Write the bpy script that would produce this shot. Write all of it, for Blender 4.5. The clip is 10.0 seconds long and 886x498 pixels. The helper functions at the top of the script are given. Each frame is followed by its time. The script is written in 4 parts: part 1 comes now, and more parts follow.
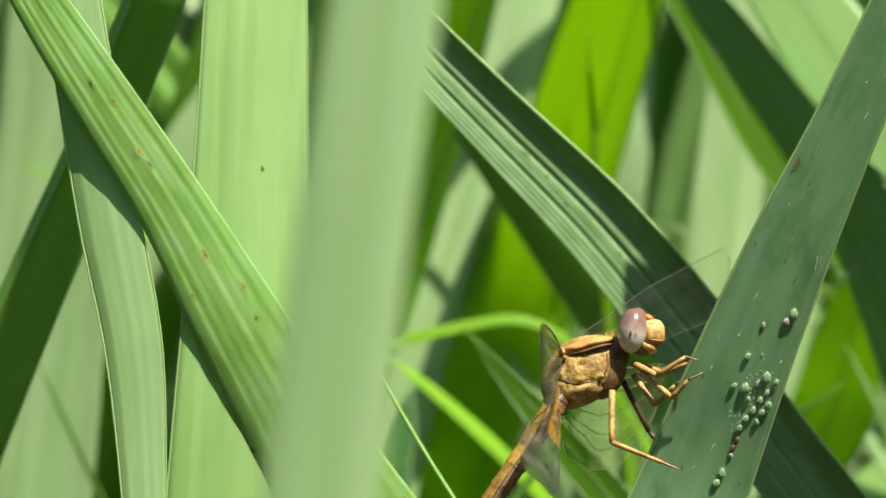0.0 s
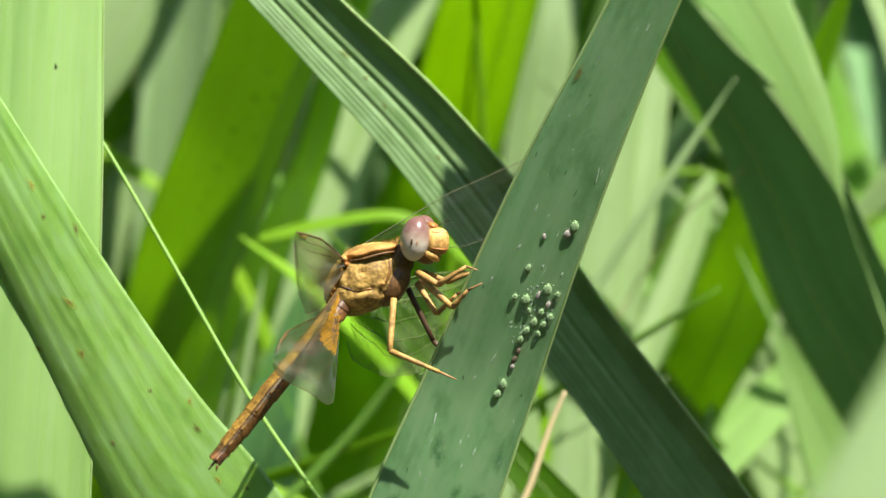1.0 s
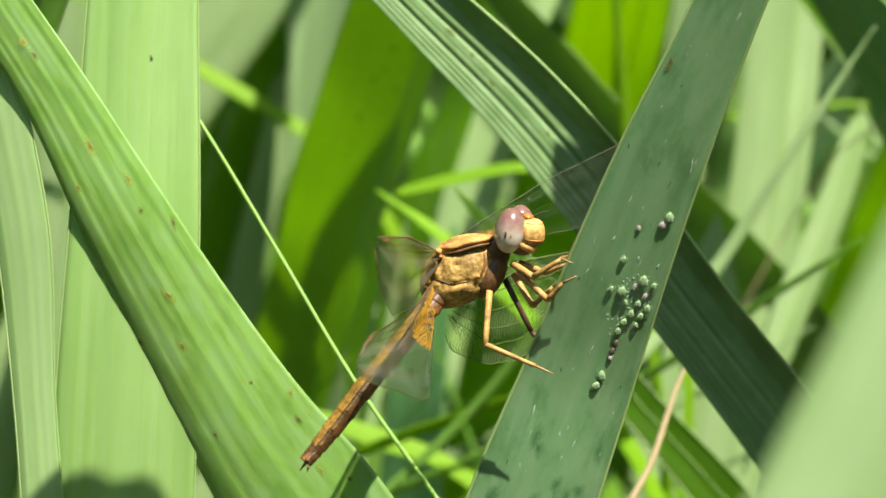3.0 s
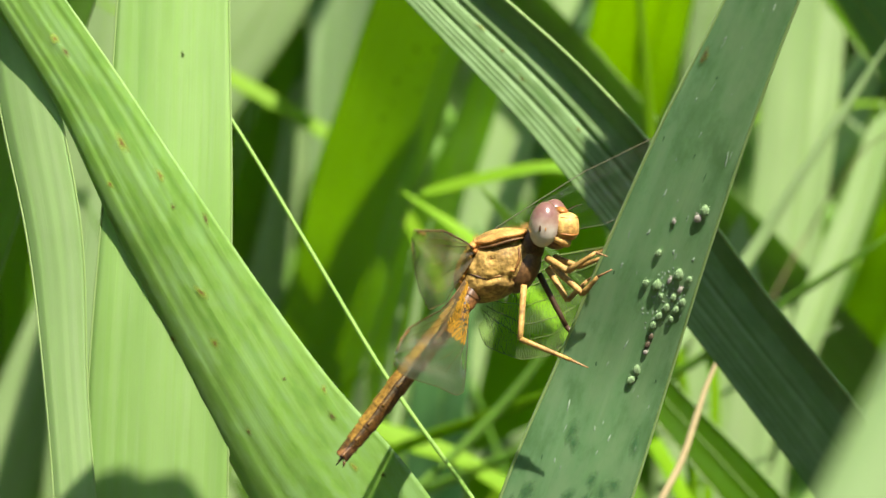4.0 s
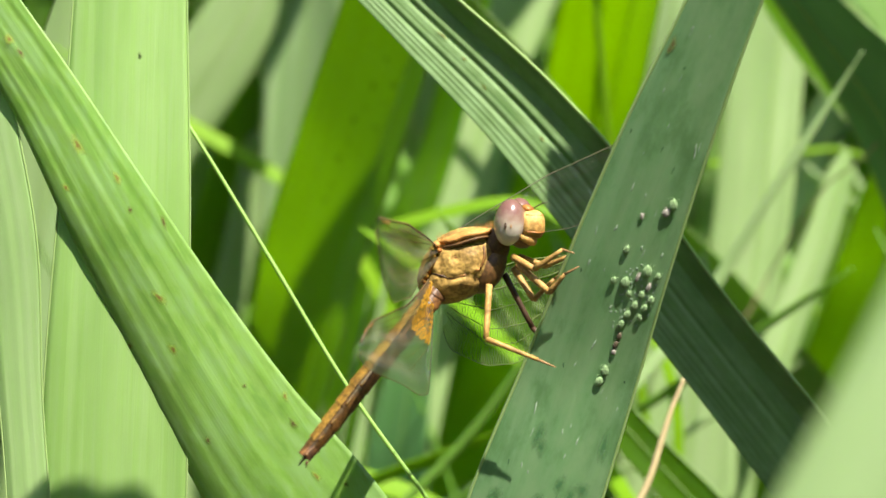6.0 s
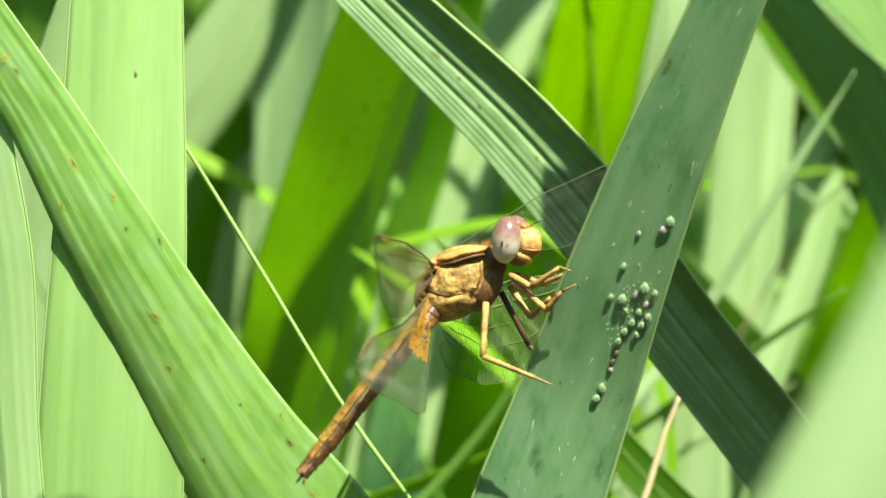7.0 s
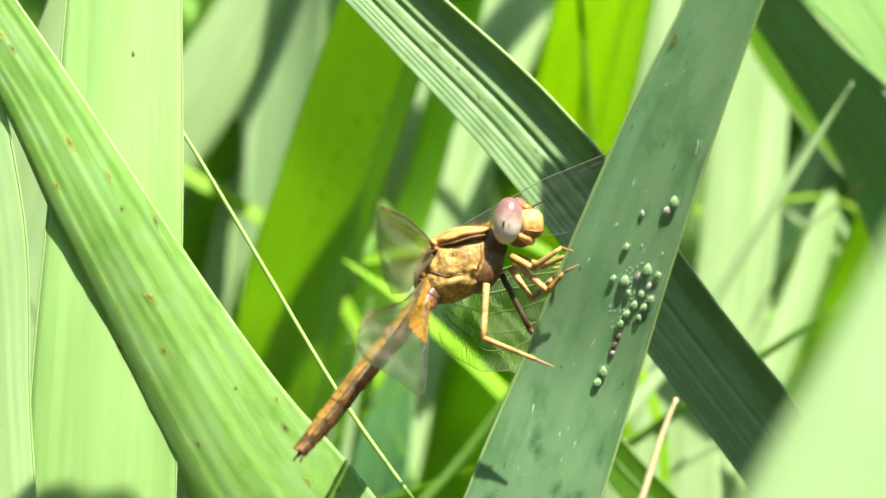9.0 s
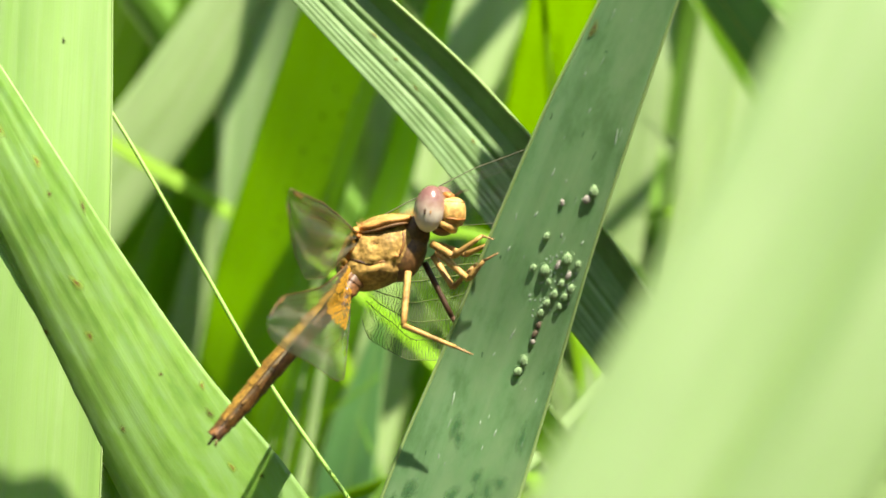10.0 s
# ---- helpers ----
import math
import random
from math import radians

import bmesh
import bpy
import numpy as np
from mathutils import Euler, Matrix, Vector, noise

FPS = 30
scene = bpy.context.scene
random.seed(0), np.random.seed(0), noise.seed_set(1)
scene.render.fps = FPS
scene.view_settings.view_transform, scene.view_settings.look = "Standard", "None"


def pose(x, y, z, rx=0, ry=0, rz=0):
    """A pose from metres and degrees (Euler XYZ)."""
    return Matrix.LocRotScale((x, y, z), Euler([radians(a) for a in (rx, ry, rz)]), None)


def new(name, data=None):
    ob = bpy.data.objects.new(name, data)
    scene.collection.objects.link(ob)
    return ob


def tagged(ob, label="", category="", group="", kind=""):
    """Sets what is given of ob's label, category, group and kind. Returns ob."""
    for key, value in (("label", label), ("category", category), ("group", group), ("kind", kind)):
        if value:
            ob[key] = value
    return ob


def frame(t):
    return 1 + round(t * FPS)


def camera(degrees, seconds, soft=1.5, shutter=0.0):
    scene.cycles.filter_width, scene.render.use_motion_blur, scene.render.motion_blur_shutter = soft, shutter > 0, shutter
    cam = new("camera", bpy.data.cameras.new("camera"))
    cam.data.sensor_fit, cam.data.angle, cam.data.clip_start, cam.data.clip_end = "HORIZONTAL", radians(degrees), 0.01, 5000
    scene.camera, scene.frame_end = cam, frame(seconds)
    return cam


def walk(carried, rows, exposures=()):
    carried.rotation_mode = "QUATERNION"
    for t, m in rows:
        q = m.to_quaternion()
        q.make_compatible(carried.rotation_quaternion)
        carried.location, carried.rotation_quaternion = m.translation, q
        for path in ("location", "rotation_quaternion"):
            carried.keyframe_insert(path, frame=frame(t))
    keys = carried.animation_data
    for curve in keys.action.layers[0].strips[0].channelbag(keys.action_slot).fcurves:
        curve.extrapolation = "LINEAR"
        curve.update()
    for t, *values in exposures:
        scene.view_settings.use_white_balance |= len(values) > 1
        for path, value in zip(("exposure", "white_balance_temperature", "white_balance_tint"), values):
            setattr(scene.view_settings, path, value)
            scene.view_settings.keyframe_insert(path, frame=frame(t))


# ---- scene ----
from mathutils.bvhtree import BVHTree

MM = 0.001
HEIGHT = 0.55  # the dragonfly sits this high over the ground


def aim(x, y, z, yaw, pitch, roll):
    """Camera pose in millimetres round the dragonfly's eye; angles in degrees."""
    return pose(x * MM, y * MM, HEIGHT + z * MM, 90 + pitch, 0, yaw) @ pose(0, 0, 0, 0, 0, roll)


cam = camera(18.0, 10.0, soft=1.5)
cam.data.dof.use_dof = True
cam.data.dof.focus_distance = 0.306
cam.data.dof.aperture_fstop = 30.0
PATH = [
    (0.0, -45.1, -306.9, -11.1, -4.44, 3.56, -0.21),
    (0.2, -41.6, -304.0, -11.5, -4.42, 3.16, 0.43),
    (0.5, -36.4, -299.7, -12.1, -5.92, 2.41, 1.40),
    (0.7, -25.9, -302.6, -10.0, -4.84, 2.01, 1.32),
    (1.0, -10.0, -306.8, -6.8, -2.40, 0.89, 1.18),
    (1.2, -5.0, -306.4, -4.1, -1.66, -0.11, 1.26),
    (1.5, 2.5, -305.8, 0.1, -0.44, -0.66, 1.38),
    (1.7, 3.9, -305.8, 6.1, 0.17, -1.34, 1.32),
    (2.0, 6.2, -305.7, 15.1, 0.69, -1.87, 1.24),
    (2.2, 8.1, -304.7, 14.6, 0.96, -2.52, 0.95),
    (2.5, 11.0, -303.2, 13.8, 1.94, -2.64, 0.51),
    (2.7, 8.6, -303.3, 10.7, 2.37, -2.04, 0.50),
    (3.8, 3.9, -302.2, 6.1, 2.64, -2.10, 0.09),
    (4.0, 2.6, -302.4, 5.7, 2.60, -1.76, 0.03),
    (4.2, 1.6, -301.4, 3.4, 2.75, -1.68, 0.02),
    (4.5, 0.0, -300.0, -0.0, 2.34, -1.13, 0.00),
    (4.7, -0.9, -299.1, -0.9, 2.19, -0.36, -0.02),
    (5.0, -2.3, -297.7, -2.3, 1.89, -0.30, -0.04),
    (5.2, -1.8, -297.3, -4.0, 1.96, -0.38, -0.05),
    (5.5, -1.2, -296.6, -6.5, 1.77, 0.18, -0.07),
    (5.7, -0.5, -296.6, -7.0, 1.55, 0.30, -0.14),
    (6.0, 0.5, -296.6, -7.7, 1.50, 0.76, -0.26),
    (7.5, -1.9, -296.1, -9.5, 0.91, 1.37, -0.33),
    (8.0, -2.7, -295.3, -11.8, 0.70, 1.61, -0.27),
    (8.5, -3.5, -294.1, -17.0, 0.72, 2.59, -0.09),
    (9.0, -3.8, -292.3, -19.7, 0.62, 3.08, 0.14),
    (9.5, -4.3, -291.8, -20.6, 0.66, 2.96, 0.55),
    (9.7, 1.3, -292.1, -21.4, 0.89, 3.24, 0.62),
    (9.8, 4.0, -292.2, -21.8, 1.03, 3.46, 0.66),
    (10.0, 9.6, -292.5, -22.5, 1.63, 3.38, 0.73),
]
walk(cam, [(r[0], aim(*r[1:])) for r in PATH],
     exposures=[(t, e + 0.1, k + 200, 0.0 if 7.2 < t < 8.4 else 2.0 if 8.4 < t < 8.9 else 10.0) for t, e, k in ((0.0, 1.17, 6300.0), (0.5, 1.27, 6300.0), (1.5, 1.33, 6450.0), (2.5, 1.33, 6500.0), (4.0, 1.38, 6650.0), (5.0, 1.39, 6650.0), (6.2, 1.39, 6600.0),
                                                (7.3, 2.0, 6500.0), (7.5, 2.42, 6550.0), (7.75, 2.68, 6430.0), (8.0, 2.78, 6330.0), (8.25, 2.58, 6230.0), (8.5, 2.35, 6150.0), (9.0, 1.91, 6300.0),
                                                (9.5, 1.75, 6700.0), (10.0, 1.66, 6950.0))])

# ---- sky and sun ----
SUN = Vector((0.32, -0.45, 0.83)).normalized()
world = bpy.data.worlds.new("sky")
scene.world = world
world.use_nodes = True
wn = world.node_tree.nodes
sky = wn.new("ShaderNodeTexSky")
sky.sky_type = 'NISHITA'
sky.sun_disc = False
sky.sun_elevation = math.asin(SUN.z)
sky.sun_rotation = math.atan2(SUN.x, SUN.y)
wn["Background"].inputs["Strength"].default_value = 0.08
world.node_tree.links.new(sky.outputs["Color"], wn["Background"].inputs["Color"])
lamp = bpy.data.lights.new("sun", 'SUN')
lamp.energy = 5.0
lamp.angle = radians(0.53)
lamp.color = (1.0, 0.95, 0.86)
sun = new("sun", lamp)
sun.rotation_euler = SUN.to_track_quat('Z', 'Y').to_euler()
sun.location = SUN * 5


# ---- materials ----
def tree(name):
    m = bpy.data.materials.new(name)
    m.use_nodes = True
    nt = m.node_tree
    nt.nodes.clear()
    return m, nt


def node(nt, kind, **inputs):
    n = nt.nodes.new(kind)
    for key, value in inputs.items():
        sock = n.inputs[int(key[1:])] if key[0] == "i" and key[1:].isdigit() else n.inputs[key.replace("_", " ")]
        if isinstance(value, bpy.types.NodeSocket):
            nt.links.new(value, sock)
        else:
            sock.default_value = value
    return n


def ramp(nt, fac, stops):
    r = nt.nodes.new("ShaderNodeValToRGB")
    nt.links.new(fac, r.inputs[0])
    while len(r.color_ramp.elements) < len(stops):
        r.color_ramp.elements.new(0.5)
    for e, (p, c) in zip(r.color_ramp.elements, stops):
        e.position = p
        e.color = (*c, 1) if len(c) == 3 else c
    return r.outputs[0]


def mixc(nt, fac, a, b, mode='MIX'):
    n = nt.nodes.new("ShaderNodeMix")
    n.data_type = 'RGBA'
    n.blend_type = mode
    for sock, value in ((n.inputs[0], fac), (n.inputs[6], a), (n.inputs[7], b)):
        if isinstance(value, bpy.types.NodeSocket):
            nt.links.new(value, sock)
        else:
            sock.default_value = (*value, 1) if isinstance(value, tuple) and len(value) == 3 else value
    return n.outputs[2]


def leaf_material(name, face, vein, through_colour, waxy=0.25, rough=0.42, share=0.42, specks=0.0, scale=1.0, bloom=0.0, stripes=0.0, lines=0.3):
    """Grass-like blade: parallel veins along its length, a waxy bloom, and light that shines through it."""
    m, nt = tree(name)
    uv = node(nt, "ShaderNodeUVMap")
    uv.uv_map = "along"
    info = node(nt, "ShaderNodeObjectInfo")
    # uv: x across in mm, y along in mm; each leaf is shifted by its own random number
    shift = node(nt, "ShaderNodeMath", i0=info.outputs["Random"], i1=137.0)
    shift.operation = 'MULTIPLY'
    moved = node(nt, "ShaderNodeCombineXYZ", X=0.0, Y=0.0, Z=shift.outputs[0])
    coord = node(nt, "ShaderNodeVectorMath", i0=uv.outputs[0], i1=moved.outputs[0])

    def streak(sx, sy, detail, seed):
        mp = node(nt, "ShaderNodeMapping", Vector=coord.outputs[0], Scale=(sx * scale, sy * scale, 1.0), Location=(seed, seed, 0))
        return node(nt, "ShaderNodeTexNoise", Vector=mp.outputs[0], Scale=1.0, Detail=detail, Roughness=0.6).outputs[0]

    fine = streak(5.5, 0.05, 3.0, 3.0)
    broad = streak(1.1, 0.03, 2.0, 11.0)
    patch = streak(0.16, 0.05, 3.0, 23.0)
    grain = streak(9.0, 4.0, 2.0, 31.0)
    c = mixc(nt, ramp(nt, broad, [(0.35, (0, 0, 0)), (0.68, (1, 1, 1))]), face, vein)
    c = mixc(nt, ramp(nt, fine, [(0.42, (0, 0, 0)), (0.7, (lines,) * 3)]), c, vein)
    wide = streak(0.30, 0.008, 2.0, 53.0)
    c = mixc(nt, 1.0, c, ramp(nt, wide, [(0.30, (0.80, 0.84, 0.78)), (0.5, (1.0, 1.0, 1.0)), (0.70, (1.10, 1.08, 1.14))]), 'MULTIPLY')
    c = mixc(nt, 0.3, c, mixc(nt, ramp(nt, patch, [(0.3, (0, 0, 0)), (0.7, (1, 1, 1))]), (0.6, 0.62, 0.5), (1.2, 1.15, 1.1)), 'MULTIPLY')
    c = mixc(nt, 0.25, c, mixc(nt, grain, (0.7, 0.7, 0.7), (1.3, 1.3, 1.3)), 'MULTIPLY')
    if specks:
        mp = node(nt, "ShaderNodeMapping", Vector=coord.outputs[0], Scale=(0.42, 0.26, 1.0))
        vor = node(nt, "ShaderNodeTexVoronoi", Vector=mp.outputs[0], Scale=1.0, Randomness=1.0)
        c = mixc(nt, ramp(nt, vor.outputs["Distance"], [(0.03, (specks,) * 3), (0.09, (0, 0, 0))]), c, (0.16, 0.10, 0.03))
    if stripes:
        band = streak(0.42, 0.010, 3.0, 41.0)
        c = mixc(nt, ramp(nt, band, [(0.34, (stripes,) * 3), (0.60, (0, 0, 0))]), c, tuple(0.58 * v for v in face))
    if bloom:
        # powdery wax, in clouds and fine smears
        cloud = node(nt, "ShaderNodeMapping", Vector=coord.outputs[0], Scale=(0.45, 0.16, 1.0), Location=(7, 3, 0))
        cloud = node(nt, "ShaderNodeTexNoise", Vector=cloud.outputs[0], Scale=1.0, Detail=5.0, Roughness=0.7).outputs[0]
        c = mixc(nt, ramp(nt, cloud, [(0.45, (0, 0, 0)), (0.62, (bloom,) * 3)]), c, (0.28, 0.44, 0.22))
        c = mixc(nt, ramp(nt, cloud, [(0.34, (bloom,) * 3), (0.47, (0, 0, 0))]), c, (0.07, 0.185, 0.05))
    tone = node(nt, "ShaderNodeMath", i0=info.outputs["Random"], i1=0.3, i2=0.85)
    tone.operation = 'MULTIPLY_ADD'
    c = mixc(nt, 1.0, c, node(nt, "ShaderNodeCombineColor", Red=tone.outputs[0], Green=tone.outputs[0], Blue=tone.outputs[0]).outputs[0], 'MULTIPLY')
    bump = node(nt, "ShaderNodeBump", Strength=0.3, Distance=0.00012, Height=mixc(nt, 0.65, fine, broad))
    fine_bump = node(nt, "ShaderNodeBump", Strength=0.12, Distance=0.00003, Height=grain, Normal=bump.outputs[0])
    diffuse = node(nt, "ShaderNodeBsdfDiffuse", Color=c, Normal=fine_bump.outputs[0])
    glow = node(nt, "ShaderNodeBsdfTranslucent", Color=mixc(nt, 0.75, mixc(nt, broad, through_colour, tuple(0.72 * v for v in through_colour)), tone.outputs[0], 'MULTIPLY'), Normal=bump.outputs[0])
    body = node(nt, "ShaderNodeMixShader", i0=share, i1=diffuse.outputs[0], i2=glow.outputs[0])
    sheen = node(nt, "ShaderNodeBsdfGlossy", Color=(0.95, 1.0, 0.9, 1), Roughness=rough, Normal=fine_bump.outputs[0])
    fres = node(nt, "ShaderNodeFresnel", IOR=1.42)
    amount = node(nt, "ShaderNodeMath", i0=fres.outputs[0], i1=waxy * 4, i2=waxy * 0.22)
    amount.operation = 'MULTIPLY_ADD'
    amount.use_clamp = True
    out = node(nt, "ShaderNodeOutputMaterial", Surface=node(nt, "ShaderNodeMixShader", i0=amount.outputs[0], i1=body.outputs[0], i2=sheen.outputs[0]).outputs[0])
    return m


def plain(name, colour, rough=0.5, spread=0.25, size=900.0, spec=0.4, bump=0.2, second=None, metal=0.0):
    """Solid surface with mottling at two sizes and a fine relief."""
    m, nt = tree(name)
    co = node(nt, "ShaderNodeTexCoord")
    big = node(nt, "ShaderNodeTexNoise", Vector=co.outputs["Object"], Scale=size * 0.3, Detail=3.0)
    small = node(nt, "ShaderNodeTexNoise", Vector=co.outputs["Object"], Scale=size * 1.8, Detail=3.0)
    second = second or tuple(v * (1 - spread) for v in colour)
    c = mixc(nt, ramp(nt, big.outputs[0], [(0.38, (0, 0, 0)), (0.64, (1, 1, 1))]), colour, second)
    c = mixc(nt, 0.8, c, mixc(nt, ramp(nt, small.outputs[0], [(0.35, (0, 0, 0)), (0.65, (1, 1, 1))]), (1 - spread,) * 3, (1 + spread,) * 3), 'MULTIPLY')
    b = node(nt, "ShaderNodeBump", Strength=bump, Distance=0.0001, Height=small.outputs[0])
    p = node(nt, "ShaderNodeBsdfPrincipled", Base_Color=c, Roughness=rough, Normal=b.outputs[0], Metallic=metal)
    p.inputs["Specular IOR Level"].default_value = spec
    node(nt, "ShaderNodeOutputMaterial", Surface=p.outputs[0])
    return m


def soft_spot(name, core, ring, reach=0.55):
    """A mark that fades out into the leaf: dark core, tinted ring, clear rim."""
    m, nt = tree(name)
    uv = node(nt, "ShaderNodeUVMap")
    uv.uv_map = "along"
    radius = node(nt, "ShaderNodeSeparateXYZ", Vector=uv.outputs[0]).outputs[0]
    co = node(nt, "ShaderNodeTexCoord")
    n = node(nt, "ShaderNodeTexNoise", Vector=co.outputs["Object"], Scale=4500.0, Detail=3.0)
    rag = node(nt, "ShaderNodeMath", i0=n.outputs[0], i1=0.5, i2=radius)
    rag.operation = 'MULTIPLY_ADD'
    c = mixc(nt, ramp(nt, rag.outputs[0], [(0.32, (0, 0, 0)), (0.32 + reach * 0.5, (1, 1, 1))]), core, ring)
    body = node(nt, "ShaderNodeBsdfPrincipled", Base_Color=c, Roughness=0.7)
    body.inputs["Specular IOR Level"].default_value = 0.2
    keep = ramp(nt, rag.outputs[0], [(0.38, (0.85, 0.85, 0.85)), (0.62, (0.42, 0.42, 0.42)), (1.0, (0, 0, 0))])
    mix = node(nt, "ShaderNodeMixShader", i0=keep, i1=node(nt, "ShaderNodeBsdfTransparent").outputs[0], i2=body.outputs[0])
    node(nt, "ShaderNodeOutputMaterial", Surface=mix.outputs[0])
    return m


# leaf tones: colour of the face, of the veins, of the light shining through
LEAF_BRIGHT = leaf_material("leaf_bright", (0.315, 0.525, 0.150), (0.365, 0.57, 0.205), (0.42, 0.75, 0.04), waxy=0.16, lines=0.15, bloom=0.06)
LEAF_SPOTTED = leaf_material("leaf_spotted", (0.19, 0.355, 0.062), (0.245, 0.415, 0.10), (0.42, 0.72, 0.04), waxy=0.14, specks=0.25, bloom=0.4, stripes=0.6, lines=0.15)
# LEAF_BLUE is darker than LEAF_BRIGHT: the perch leaf's shade is put into its colour
LEAF_BLUE = leaf_material("leaf_blue_green", (0.175, 0.375, 0.16), (0.23, 0.435, 0.205), (0.24, 0.48, 0.06), waxy=0.18, share=0.3, bloom=0.48, stripes=0.45, lines=0.15)
LEAF_PLEAT = leaf_material("leaf_pleated", (0.12, 0.215, 0.07), (0.155, 0.25, 0.105), (0.22, 0.45, 0.05), waxy=0.12, share=0.28, bloom=0.3, lines=0.5)
LEAF_PALE = leaf_material("leaf_pale", (0.33, 0.49, 0.20), (0.40, 0.54, 0.265), (0.40, 0.66, 0.10), waxy=0.18, stripes=0.35)
LEAF_DEEP = leaf_material("leaf_deep_green", (0.155, 0.38, 0.125), (0.185, 0.42, 0.155), (0.14, 0.44, 0.08), waxy=0.08, share=0.12, bloom=0.1)
LEAF_MILKY = leaf_material("leaf_milky", (0.37, 0.56, 0.225), (0.43, 0.61, 0.285), (0.42, 0.75, 0.05), waxy=0.16, lines=0.15, bloom=0.06)
LEAF_MINT = leaf_material("leaf_mint", (0.31, 0.48, 0.20), (0.38, 0.535, 0.26), (0.36, 0.62, 0.12), waxy=0.18)
LEAF_YELLOW = leaf_material("leaf_yellow_green", (0.13, 0.31, 0.012), (0.17, 0.36, 0.02), (0.50, 0.76, 0.022), waxy=0.07, share=0.68, specks=0.35, bloom=0.2, stripes=0.6)
LEAF_LIME = leaf_material("leaf_lime", (0.13, 0.31, 0.012), (0.17, 0.36, 0.02), (0.58, 0.84, 0.02), waxy=0.07, share=0.7, stripes=0.6, bloom=0.15)
LEAF_GREEN = leaf_material("leaf_mid_green", (0.15, 0.33, 0.04), (0.20, 0.39, 0.07), (0.42, 0.72, 0.03), waxy=0.14)
LEAF_GRASS = leaf_material("grass_green", (0.14, 0.29, 0.008), (0.18, 0.33, 0.012), (0.5, 0.85, 0.01), waxy=0.02, rough=0.55, share=0.45)
STEM = leaf_material("stem_green", (0.26, 0.50, 0.09), (0.33, 0.54, 0.13), (0.5, 0.7, 0.1), waxy=0.2, share=0.2)
EDGE = leaf_material("leaf_margin", (0.35, 0.52, 0.19), (0.41, 0.56, 0.24), (0.6, 0.8, 0.2), waxy=0.15)
RIB = leaf_material("leaf_rib", (0.24, 0.44, 0.08), (0.30, 0.48, 0.12), (0.5, 0.75, 0.08), waxy=0.15)
TAN = plain("dry_tan", (0.50, 0.40, 0.22), rough=0.6, size=1200, spread=0.12)
BROWN_SPOT = soft_spot("brown_spot", (0.085, 0.06, 0.022), (0.17, 0.20, 0.05))
RUST_SPOT = soft_spot("rust_spot", (0.13, 0.085, 0.022), (0.25, 0.32, 0.05))
DARK_SPOT = soft_spot("dark_spot", (0.025, 0.03, 0.01), (0.06, 0.09, 0.02))
SMEAR_SPOT = soft_spot("damp_mark", (0.05, 0.135, 0.05), (0.10, 0.23, 0.09), 0.7)
SOIL = plain("soil", (0.075, 0.055, 0.032), rough=0.95, size=60, spread=0.5, bump=0.8)


# ---- building helpers ----
def mesh_from(name, verts, faces, mat, smooth=True, uvs=None):
    me = bpy.data.meshes.new(name)
    me.from_pydata([tuple(v) for v in verts], [], faces)
    me.materials.append(mat)
    if uvs is not None:
        layer = me.uv_layers.new(name="along")
        index = np.zeros(len(me.loops), dtype=np.int32)
        me.loops.foreach_get("vertex_index", index)
        layer.data.foreach_set("uv", np.asarray(uvs, dtype=np.float32)[index].ravel())
    if smooth:
        me.polygons.foreach_set("use_smooth", [True] * len(me.polygons))
    me.update()
    return me


def part(name, data, mat, parent, label=""):
    """Links a mesh (or a bmesh) as one part under a thing or a part."""
    if isinstance(data, bmesh.types.BMesh):
        me = bpy.data.meshes.new(name)
        for f in data.faces:
            f.smooth = True
        data.to_mesh(me)
        data.free()
        me.materials.append(mat)
        data = me
    ob = new(name, data)
    ob.parent = parent
    return tagged(ob, label)


def spline(points, n):
    """A smooth curve through rows of any width, n samples a span; it does not overshoot where the spans differ in length."""
    p = np.array(points, float)
    k = np.linalg.norm(np.diff(p[:, :3], axis=0), axis=1)[:, None] + 1e-9
    slope = np.diff(p, axis=0) / k
    tan = np.vstack([slope[0], (slope[:-1] * k[1:] + slope[1:] * k[:-1]) / (k[1:] + k[:-1]), slope[-1]])
    out = []
    for i in range(len(p) - 1):
        for t in np.linspace(0, 1, n, endpoint=False):
            out.append((2 * t ** 3 - 3 * t * t + 1) * p[i] + (t ** 3 - 2 * t * t + t) * k[i] * tan[i] + (3 * t * t - 2 * t ** 3) * p[i + 1] + (t ** 3 - t * t) * k[i] * tan[i + 1])
    out.append(p[-1])
    return np.array(out)


def unit(v):
    return v / np.maximum(np.linalg.norm(v, axis=-1, keepdims=True), 1e-12)


